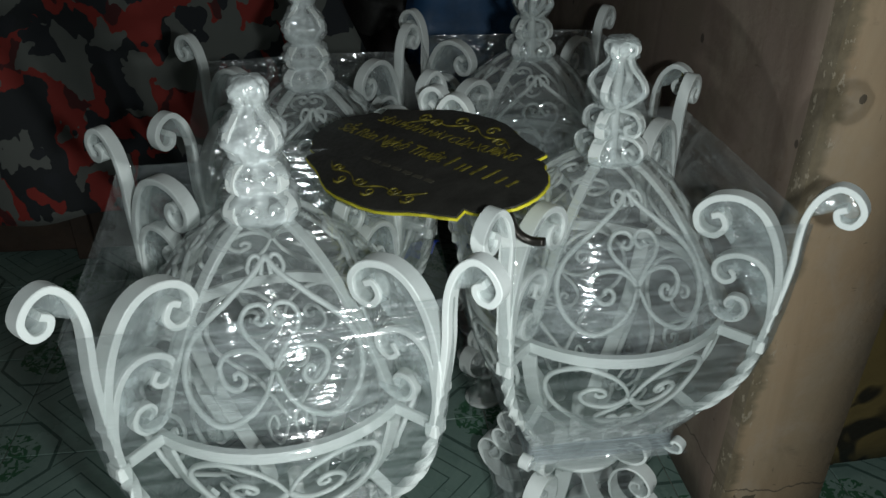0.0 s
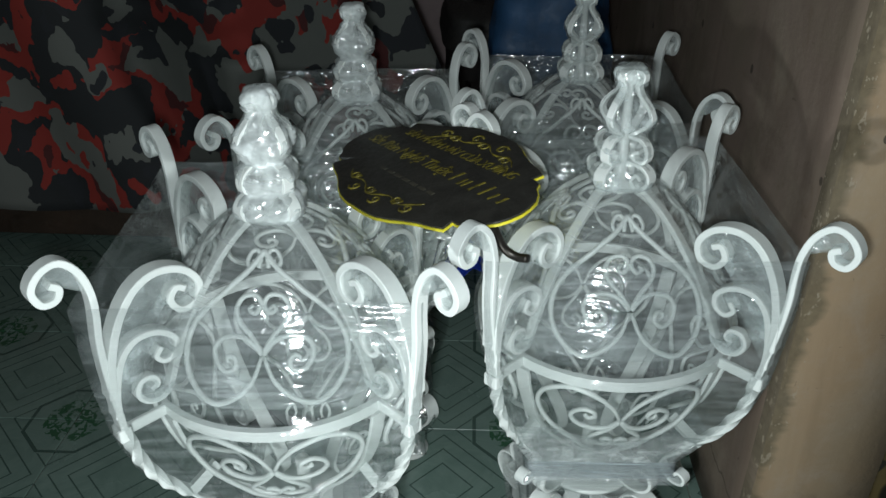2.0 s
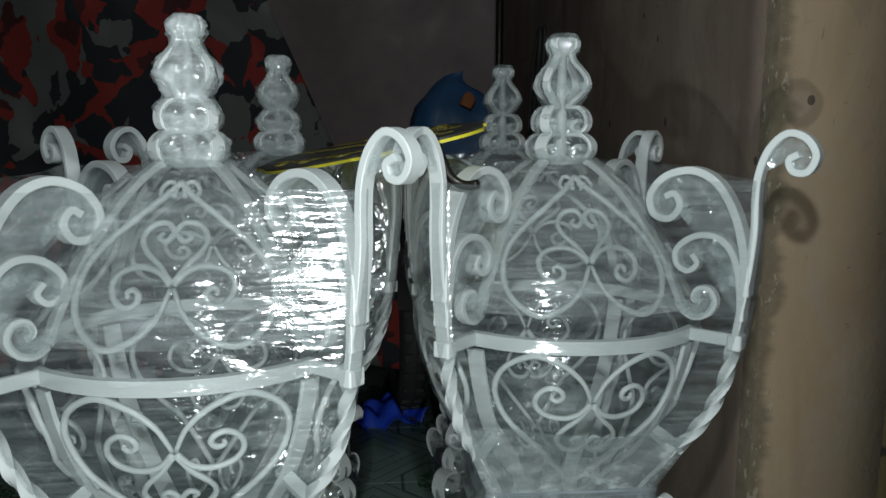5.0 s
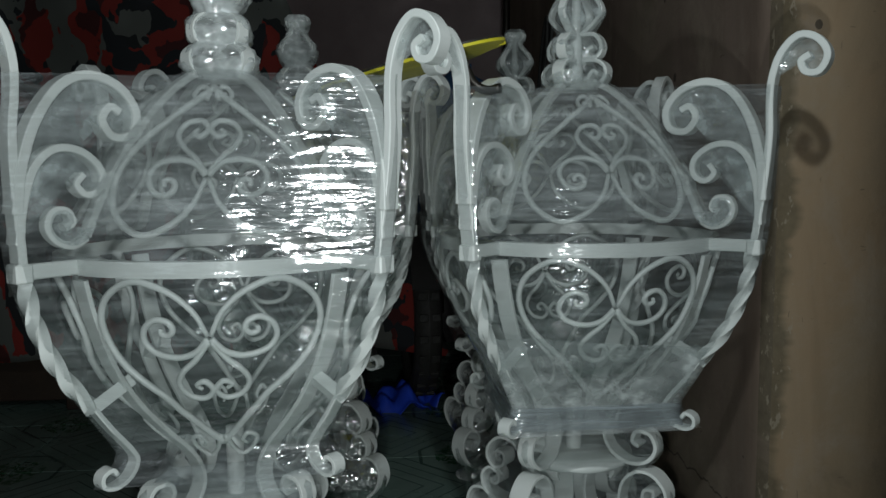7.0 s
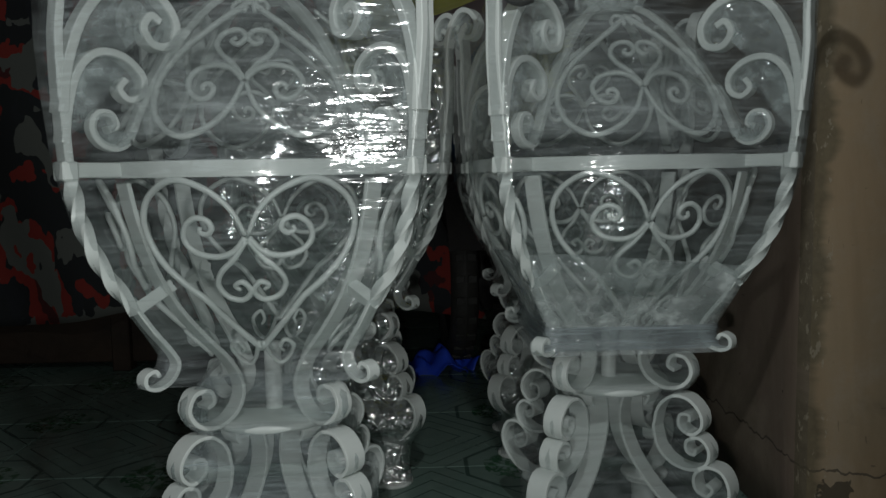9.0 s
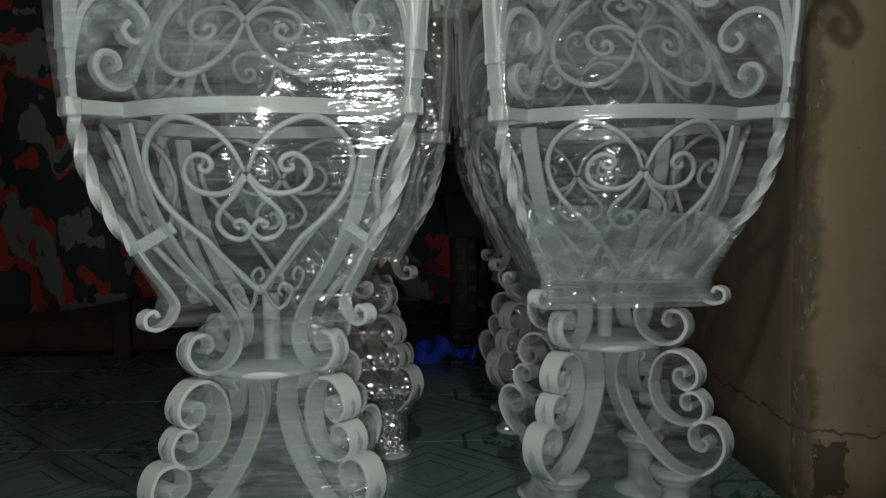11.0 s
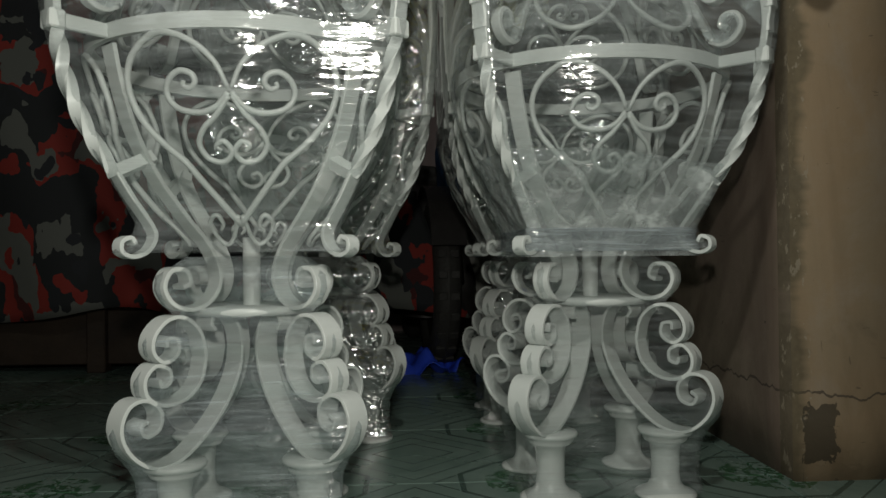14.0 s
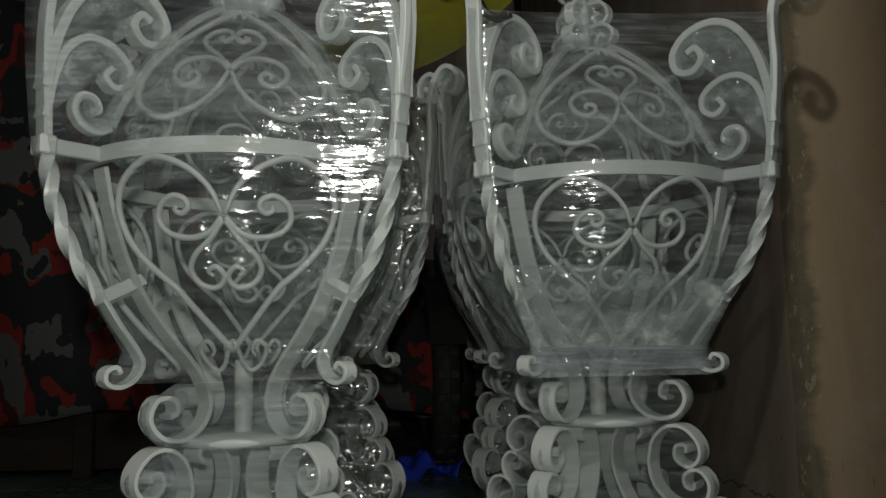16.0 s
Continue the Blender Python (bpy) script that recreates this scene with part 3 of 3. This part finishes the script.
def finial_film(seed, crumple, material, sides=48):
    """Film pulled over the four scrolls of the finial: out at the scrolls, in between them, crumpled all over."""
    path = smooth_path(FINIAL_WRAP, 4)
    verts, faces, n = [], [], len(path)
    for p in path:
        for k in range(sides):
            a = 2 * math.pi * k / sides
            cx, cy = math.cos(a), math.sin(a)
            q = p.x * (0.80 + 0.20 * max(abs(cx), abs(cy)) ** 6)
            q += 0.0050 * crumple * noise.noise((cx * 3 + seed, cy * 3, p.y * 70)) + 0.0026 * crumple * noise.noise((cx * 9, cy * 9 + seed, p.y * 210))
            verts.append((q * cx, q * cy, p.y))
    for i in range(n - 1):
        for k in range(sides):
            a, b = i * sides + k, i * sides + (k + 1) % sides
            faces.append((a, b, b + sides, a + sides))
    return mesh_of("film_finial", verts, faces, material, True)


CORE = [(0.120, 0.780), (0.190, 0.700), (RING + 0.012, 0.668), (RING + 0.012, 0.636)] + [(r + 0.012, z) for r, z in BOWL[1:5]] + [(0.02, 0.36)]
MADE = build_meshes()


HIGH = ("horn", "upper_leaf_scroll", "lower_leaf_scroll")


def pillar(m, seed, dense_band, label, bent, milky, sheet, foot_sheet):
    base = thing("urn_stand", label, "urn stand", m, "wrapped urn stands")
    for q in range(4):
        turn = pose(0, 0, 0, 0, 0, 45 + 90 * q)
        lean, sunk = bent.get(q, (0, 0))
        bend = pose(CORNER, 0, RIM - sunk) @ pose(0, 0, 0, 0, -lean, 0) @ pose(-CORNER, 0, -RIM)
        for key in ("horn", "upper_leaf_scroll", "lower_leaf_scroll", "dome_rib", "twisted_bar", "spoke", "collar", "bracket_tie", "bracket_strip", "bowl_rib", "c_scroll_upper", "c_scroll_lower", "leg_scroll"):
            child(key, MADE[key], base, turn @ bend if key in HIGH else turn)
        for key in ("finial_onion", "finial_tier", "finial_base_scroll"):
            child(key, MADE[key], base, turn)
        for key in ("horn_film", "upper_leaf_film", "lower_leaf_film"):
            child(key, MADE[key], base, turn @ bend, "crumpled clear film")
        child("rib_foot_film", MADE["rib_foot_film"], base, turn, "milky film round the rib's curled foot")
        child("foot", MADE["foot"], base, turn @ pose(0.127, 0, 0))
        side = pose(0, 0, 0, 0, 0, 90 * q)
        for key, me in MADE.items():
            if isinstance(key, tuple):
                child(key[0] + "_" + key[1], me, base, side)
    for key in ("rim_ring", "plate", "centre_pole", "finial_core"):
        child(key, MADE[key], base)
    child("film_skirt", wrap_mesh("film_skirt", WRAP_TOP, sheet, seed, 0.010, 0.008, 0.012, core=CORE), base, None, "clear stretch film, wrinkled and shiny")
    child("film_base", wrap_mesh("film_base", WRAP_LOW, foot_sheet, seed + 4, 0.004, 0.0, 0.03, rows=84), base, None, "clear stretch film, wrinkled and shiny")
    child("film_dome", wrap_mesh("film_dome", [(r + 0.005, z + 0.002) for r, z in DOME], FILM_DOME, seed + 7, 0, 0, -0.35), base, None, "clear stretch film over the domed lid")
    child("film_finial", finial_film(seed, 1.4 if milky else 0.8, FILM_TIGHT if milky else FILM_WEB), base, pose(0, 0, 0, 0, 0, 45), "crumpled clear film round the finial")
    if dense_band:
        child("film_band", wrap_mesh("film_band", WRAP_BAND, FILM_BAND, 2.0, 0.006, 0.024, 0.0, -2.36, core=CORE), base, None, "milky band of many film layers")
        child("film_strap", wrap_mesh("film_strap", [(0.173, 0.410), (0.172, 0.395), (0.178, 0.376)], FILM_STRAP, 5.0, 0.003, 0.0, -0.01, 0.0, 14, 6), base, None, "bluish grey strap of folded film")
    return base


PILLARS = [((-0.243, 0.935), 11.4, 0.0, False, "white wrought-iron scroll urn stand wrapped in clear film"), ((0.265, 1.130), 8.9, 3.1, True, "white wrought-iron scroll urn stand with milky film band"),
           ((-0.260, 1.472), 12.0, 6.2, False, "white iron scroll urn stand in film near camouflage cloth"), ((0.193, 1.681), 6.2, 9.4, False, "white iron scroll urn stand in film near back wall")]
# horns bent in a little or sunk under the plaque: quarter: (degrees inwards, metres)
BENT = [{2: (5.0, 0.0), 0: (0.0, 0.03), 3: (-1.5, 0.0)}, {}, {}, {}]
# whether the finial is wrapped in many milky layers, and the films of the body and of the feet
WRAPS = [(True, FILM, FILM_MILKY), (False, FILM, FILM), (True, FILM_SPARK, FILM_SILVER), (False, FILM_SPARK, FILM_SPARK)]
for ((px, py), turn_z, seed, dense, words), bent, (milky, sheet, foot_sheet) in zip(PILLARS, BENT, WRAPS):
    pillar(pose(px, py, 0, 0, 0, turn_z), seed, dense, words, bent, milky, sheet, foot_sheet)

# ---- the plaque ----
PLAQUE = pose(-0.036, 1.084, 0.909, 12.6, -5.5, -48.4) @ Matrix.Diagonal((0.955, 0.98, 1, 1))


def outline_shape(hw, hh):
    """Half-symmetric baroque cartouche outline."""
    quarter = [(0, 1.0), (0.12, 1.0), (0.25, 0.97), (0.36, 0.90), (0.45, 0.82), (0.55, 0.75), (0.66, 0.70), (0.745, 0.645), (0.735, 0.57), (0.725, 0.51), (0.77, 0.51), (0.82, 0.49), (0.845, 0.42), (0.91, 0.35), (0.965, 0.24), (0.99, 0.12), (1.0, 0)]
    quarter = [(hw * x, hh * y) for x, y in quarter]
    q = quarter + [(x, -y) for x, y in quarter[-2::-1]]
    return q + [(-x, y) for x, y in q[-2:0:-1]]


def slab(name, pts, z0, z1, material):
    n = len(pts)
    verts = [(x, y, z0) for x, y in pts] + [(x, y, z1) for x, y in pts]
    faces = [tuple(range(n)), tuple(range(2 * n - 1, n - 1, -1))] + [(i, i + n, (i + 1) % n + n, (i + 1) % n) for i in range(n)]
    me = mesh_of(name, verts, faces, material)
    bm = bmesh.new()
    bm.from_mesh(me)
    bmesh.ops.recalc_face_normals(bm, faces=bm.faces[:])
    bm.to_mesh(me)
    bm.free()
    return me


sign = thing("plaque", "black cartouche plaque with yellow edge and gold lettering", "sign", PLAQUE)
child("edge_board", slab("edge_board", outline_shape(0.2565, 0.1415), -0.004, 0.0, YELLOW), sign, None, "yellow painted edge")
child("face_board", slab("face_board", outline_shape(0.2545, 0.1395), 0.0, 0.003, BLACK), sign)


def lettering(text, x, y, size, name="lettering"):
    cu = bpy.data.curves.new(name, "FONT")
    cu.shear = 0.22
    cu.space_character = 0.92
    cu.body, cu.size, cu.align_x, cu.align_y, cu.extrude = text, size, "CENTER", "CENTER", 0.0004
    tmp = bpy.data.objects.new(name, cu)
    scene.collection.objects.link(tmp)
    me = bpy.data.meshes.new_from_object(tmp.evaluated_get(bpy.context.evaluated_depsgraph_get()))
    bpy.data.objects.remove(tmp)
    me.materials.clear()
    me.materials.append(GOLD)
    return child(name, me, sign, pose(x, y, 0.0036))


lettering("SẢN PHẨM NÀY CỦA XƯỞNG", -0.006, 0.060, 0.0262)
lettering("Sắt Rèn Nghệ Thuật", -0.086, 0.010, 0.0350)
# the maker's name and the number line stay plain bars
bar_x = 0.066
for width, tall in ((0.019, 0.029), (0.006, 0.019), (0.015, 0.019), (0.015, 0.029), (0.0, 0.0), (0.020, 0.029), (0.016, 0.019), (0.017, 0.019)):
    if width:
        bar = [(bar_x, -0.004), (bar_x + 0.0045, -0.004), (bar_x + 0.0045 + tall * 0.22, tall - 0.004), (bar_x + tall * 0.22, tall - 0.004)]
        child("letter_bar", slab("letter_bar", bar, 0.003, 0.0040, GOLD), sign)
    bar_x += width + 0.006
for k in range(7):
    child("number_bar", box_mesh("number_bar", (-0.085 + 0.026 * k, -0.048, 0.003), (-0.067 + 0.026 * k, -0.041, 0.0038), FADED, 0), sign)
for sg in (1, -1):
    vine = [(sg * (0.128 - 0.0195 * k), sg * (0.078 + 0.022 * math.sin(k * 0.27) + 0.007 * math.sin(k * 1.4)), 0.0034) for k in range(13)]
    child("gold_vine", rod("gold_vine", smooth_path(vine, 5), [0.0009 + 0.0009 * abs(math.sin(q * 0.31)) for q in range(61)], GOLD, 5), sign)
    for k in range(6):
        bx = 0.100 - 0.038 * k
        by = 0.084 + 0.020 * math.sin((0.128 - bx) / 0.0195 * 0.27) + (0.007 if k % 2 else -0.007)
        pts = [(sg * x, sg * y) for x, y in curl((bx, by), 0.0125, 30 if k % 2 else 200, 1.2 if k % 2 else -1.2, 0.22)]
        child("gold_scroll", rod("gold_scroll", [(x, y, 0.0036) for x, y in pts], [0.0025 - 0.0017 * q / (len(pts) - 1) for q in range(len(pts))], GOLD, 5), sign)
hook = [(0.222, -0.030, -0.004), (0.226, -0.028, -0.03), (0.231, -0.024, -0.052), (0.244, -0.016, -0.064), (0.262, -0.008, -0.065)]
child("hook", rod("hook", smooth_path(hook, 5), 0.0065, DARK_METAL, 10), sign, None, "dark steel bent rod")

# ---- the room, turned a little against the walk ----
ROOM = pose(0.590, 1.130, 0, 0, 0, 7.5)


def structure(name, me, label, category, m=ROOM):
    ob = new(name, me)
    ob.matrix_basis = m
    return tagged(ob, label, category, "", "structure")


def rough_box(name, lo, hi, material, cut=0.12, amount=0.004):
    """A wall slab whose faces are cut up and slightly uneven."""
    bm = bmesh.new()
    bmesh.ops.create_cube(bm, size=1)
    for v in bm.verts:
        v.co = Vector([lo[i] + (v.co[i] + 0.5) * (hi[i] - lo[i]) for i in range(3)])
    for axis in range(3):
        n = int((hi[axis] - lo[axis]) / cut)
        for k in range(1, n):
            co = [0, 0, 0]
            co[axis] = lo[axis] + (hi[axis] - lo[axis]) * k / n
            no = [0, 0, 0]
            no[axis] = 1
            bmesh.ops.bisect_plane(bm, geom=bm.verts[:] + bm.edges[:] + bm.faces[:], plane_co=co, plane_no=no)
    for v in bm.verts:
        v.co += Vector([amount * noise.noise(v.co * 3.1 + Vector((i * 7.7, 0, 0))) for i in range(3)])
    me = bpy.data.meshes.new(name)
    bm.to_mesh(me)
    bm.free()
    me.materials.append(material)
    me.shade_smooth()
    return me


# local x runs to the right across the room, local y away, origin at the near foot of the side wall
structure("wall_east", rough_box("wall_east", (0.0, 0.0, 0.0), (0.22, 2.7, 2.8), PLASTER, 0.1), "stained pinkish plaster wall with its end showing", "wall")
structure("wall_north", rough_box("wall_north", (-3.4, 2.7, 0.0), (1.6, 2.85, 2.8), BACK, 0.4), "dusky pink painted back wall", "wall")
structure("wall_west", rough_box("wall_west", (-3.4, -2.6, 0.0), (-3.25, 2.7, 2.8), DARK_WALL, 0.4), "plain plaster side wall", "wall")
structure("wall_south", rough_box("wall_south", (-3.25, -2.6, 0.0), (1.6, -2.45, 2.8), DARK_WALL, 0.4), "plain plaster wall behind the walk", "wall")
structure("wall_side_passage", rough_box("wall_side_passage", (1.45, -2.45, 0.0), (1.6, 2.7, 2.8), DARK_WALL, 0.4), "plain dim plaster wall of the passage", "wall")
structure("ceiling", rough_box("ceiling", (-3.4, -2.6, 2.8), (1.6, 2.85, 2.9), CEILING, 0.6), "plain grey ceiling", "ceiling")

# floor: screed with single tiles
floor = structure("floor", box_mesh("floor", (-3.4, -2.6, -0.08), (1.6, 2.85, -0.004), GROUT, 0), "pale green printed floor tiles with dark joints", "floor")

# camouflage cloth: a hanging sheet with folds
def cloth(name, width, height, folds, depth, material, cols=110, rows=50, slant=0.0, seed=0.0):
    verts, faces = [], []
    for i in range(rows + 1):
        s = i / rows
        for k in range(cols + 1):
            t = k / cols
            x = t * width + slant * s * t
            ph = folds * t * math.pi * 2 + 0.8 * noise.noise((t * 4 + seed, s * 0.8, 0))
            y = depth * (0.35 + 0.65 * s) * math.sin(ph) + 0.05 * noise.noise((t * 7 + seed, s * 2.5, 2.0))
            z = height * (1 - s) + (0.02 * math.sin(ph * 0.7 + 1) + 0.02 * noise.noise((t * 9, seed, 1))) * s
            verts.append((x, y, z))
    for i in range(rows):
        for k in range(cols):
            a = i * (cols + 1) + k
            faces.append((a, a + 1, a + cols + 2, a + cols + 1))
    me = mesh_of(name, verts, faces, material, True)
    ob = new(name, me)
    sol = ob.modifiers.new("thickness", "SOLIDIFY")
    sol.thickness = 0.002
    return ob


drape = cloth("camouflage_sheet", 1.98, 1.80, 5, 0.03, CAMO, slant=0.80)
drape.matrix_basis = pose(-2.75, 2.02, 0.19, 0, 0, 6.2)
tagged(drape, "red, grey and black camouflage cloth hanging in folds", "cloth")

# plank bed under the cloth
bed = thing("plank_bed", "low dark wooden plank bed behind the camouflage cloth", "bed", pose(-2.75, 2.10, 0, 0, 0, 6.2))
child("side_rail", box_mesh("side_rail", (0.0, 0.04, 0.025), (2.35, 0.07, 0.205), WOOD, 0.004), bed, None, "dark brown wooden front board")
child("bed_board", box_mesh("bed_board", (0.0, 0.0, 0.21), (2.35, 0.75, 0.24), WOOD, 0.003), bed)
child("back_panel", box_mesh("back_panel", (0.0, 0.70, 0.0), (2.35, 0.72, 0.21), WOOD, 0.003), bed)
for k in range(4):
    child("bed_leg", box_mesh("bed_leg", (0.02 + 0.75 * k, 0.01, 0.0), (0.08 + 0.75 * k, 0.07, 0.21), WOOD, 0.004), bed)

# parked motorbike at the back, its front end towards the urn stands
bike = thing("motorbike", "dark parked motorbike with a knobbly black tyre", "motorbike", pose(-0.10, 2.48, 0, 0, 0, 12))


def wheel_meshes():
    tyre, rim = [], []
    for k in range(14):
        a = 2 * math.pi * k / 13
        tyre.append((0.235 + 0.045 * math.cos(a), 0.045 * math.sin(a)))
    turned = Matrix.Rotation(math.pi / 2, 4, "Y")
    t_me = lathe("tyre", tyre, RUBBER, 40)
    t_me.transform(turned)
    r_me = lathe("wheel_rim", [(0.19, -0.025), (0.20, -0.02), (0.20, 0.02), (0.19, 0.025), (0.19, -0.025)], DARK_METAL, 40)
    r_me.transform(turned)
    h_me = lathe("hub", [(0.0, -0.05), (0.045, -0.05), (0.06, -0.02), (0.06, 0.02), (0.045, 0.05), (0.0, 0.05)], DARK_METAL, 20)
    h_me.transform(turned)
    return t_me, r_me, h_me


t_me, r_me, h_me = wheel_meshes()
for wy in (0.0, 0.92):
    w = child("wheel", h_me, bike, pose(0, wy, 0.282))
    child("tyre", t_me, w)
    child("wheel_rim", r_me, w)
    knob = box_mesh("tread_block", (-0.014, -0.012, 0.274), (0.014, 0.012, 0.286), RUBBER, 0.002)
    if wy == 0.0:
        for k in range(26):
            for sx in (-0.019, 0.019):
                child("tread_block", knob, w, pose(0, 0, 0, 360 * k / 26) @ pose(sx, 0, -0.004))
    for k in range(8):
        child("wheel_spoke", rod("wheel_spoke", [(0, 0, 0.05), (0, 0, 0.195)], 0.003, DARK_METAL, 5), w, pose(0, 0, 0, 45 * k))
for sx in (-0.075, 0.075):
    child("fork_leg", rod("fork_leg", [(sx, 0.0, 0.28), (sx, 0.06, 0.46), (sx, 0.10, 0.60)], 0.016, DARK_METAL, 10), bike)
guard = []
for k in range(13):
    a = radians(20 + 130 * k / 12)
    guard.append((0.31 * math.cos(a) * -1, 0.30 + 0.31 * math.sin(a)))
g_me = ribbon("mudguard", guard, 0.11, 0.004, DARK_CLUTTER)
child("mudguard", g_me, bike, pose(0, 0, 0, 0, 0, 90))


def shell(name, material, size, lumps, squash, seed, n=36, m=20):
    """A rounded covered form, wider below, with creases."""
    verts, faces = [], []
    for i in range(m + 1):
        s = i / m
        for k in range(n):
            a = 2 * math.pi * k / n
            cx, cy = math.cos(a), math.sin(a)
            p = (abs(cx) ** 4 + abs(cy) ** 4) ** -0.25
            prof = min(1.0, (s * 5) ** 0.5) * (1 - squash * (1 - s))
            q = prof * p * (1 + lumps * noise.noise((cx * 2 + seed, cy * 2, s * 4)) + 0.4 * lumps * noise.noise((cx * 6 + seed, cy * 6, s * 9)))
            verts.append((size[0] * q * cx, size[1] * q * cy, size[2] * (1 - s) - 0.05 * size[2] * (1 - s) * cx))
    for i in range(m):
        for k in range(n):
            a, b = i * n + k, i * n + (k + 1) % n
            faces.append((a, b, b + n, a + n))
    faces.append(tuple(range(n - 1, -1, -1)))
    return mesh_of(name, verts, faces, material, True)


child("engine_fairing", shell("engine_fairing", DARK_CLUTTER, (0.16, 0.45, 0.5), 0.12, 0.2, 2.0), bike, pose(0.02, 0.50, 0.16))
child("leg_shield", shell("leg_shield", GREY_PLASTIC, (0.17, 0.05, 0.34), 0.08, 0.1, 8.0), bike, pose(0.12, 0.17, 0.22), "grey plastic leg shield")
child("seat", shell("seat", RUBBER, (0.13, 0.36, 0.14), 0.05, 0.2, 4.0), bike, pose(0.0, 0.72, 0.62))

tarp = new("tarpaulin", shell("tarpaulin", BLUE, (0.225, 0.15, 0.60), 0.13, 0.34, 5.0, 48, 34))
tarp.matrix_basis = pose(0.085, 2.70, 0.52, 0, 0, 10)
tagged(tarp, "dark blue tarpaulin bundled over the parked motorbike", "tarpaulin")
child("orange_patch", shell("orange_patch", RUST, (0.022, 0.012, 0.05), 0.1, 0.0, 3.0, 14, 6), tarp, pose(-0.01, -0.128, 0.50, 0, 25, 0), "faded orange patch")

sheet = cloth("plastic_sheet", 0.24, 0.16, 1.5, 0.03, BRIGHT_BLUE, 24, 14, seed=2.0)
sheet.matrix_basis = pose(-0.20, 2.20, 0.012, -78, 0, 32)
tagged(sheet, "bright blue crumpled plastic sheet on the floor", "plastic sheet")

pole = new("steel_pole", rod("steel_pole", [(0, 0, 0), (0.004, 0, 1.1), (0, 0, 2.8)], 0.014, DARK_METAL, 12))
pole.matrix_basis = pose(0.215, 2.93, 0)
tagged(pole, "dark steel pole upright between floor and ceiling", "pole")

cable = thing("cable_bundle", "black electric cable hung in loops on the wall", "cable", pose(0.335, 2.62, 1.12, 0, 0, 6.2))
for k in range(4):
    loop = [(0.012 * math.sin(k * 2.1), (0.10 + 0.012 * k) * math.sin(a * 0.5236) * 0.35 - 0.02 * k, (0.16 + 0.012 * k) * math.cos(a * 0.5236)) for a in range(13)]
    child("cable_loop", rod("cable_loop", smooth_path(loop, 2), 0.006, RUBBER, 6), cable, pose(0, 0, 0, 25, 0, 0))

chest = thing("carved_chest", "dark brown carved wooden chest in the passage", "chest", ROOM @ pose(0.30, 0.14, 0))
child("chest_body", rough_box("chest_body", (0.0, 0.0, 0.04), (0.7, 0.42, 0.58), BROCADE, 0.05, 0.012), chest)
child("chest_lid", box_mesh("chest_lid", (-0.015, -0.015, 0.582), (0.715, 0.435, 0.615), WOOD, 0.006), chest)
for fx in (0.02, 0.62):
    for fy in (0.02, 0.36):
        child("chest_foot", box_mesh("chest_foot", (fx, fy, 0.0), (fx + 0.06, fy + 0.05, 0.05), WOOD, 0.006), chest)

# tiles last: one mesh, many objects
TILE_SIZE, TILE_ORIGIN = 0.392, (-0.420, 0.043)
half = TILE_SIZE / 2 - 0.0015
tile_mesh = box_mesh("tile", (-half, -half, -0.006), (half, half, 0.0), TILE, 0.0012)
for i in range(-7, 5):
    for j in range(-6, 8):
        x, y = TILE_ORIGIN[0] + TILE_SIZE * (i + 0.5), TILE_ORIGIN[1] + TILE_SIZE * (j + 0.5)
        if -3.2 < x < 1.4 and -2.4 < y < 2.65:
            child("tile", tile_mesh, floor, pose(x, y, 0.0005 * ((i * 7 + j * 3) % 3) / 3))
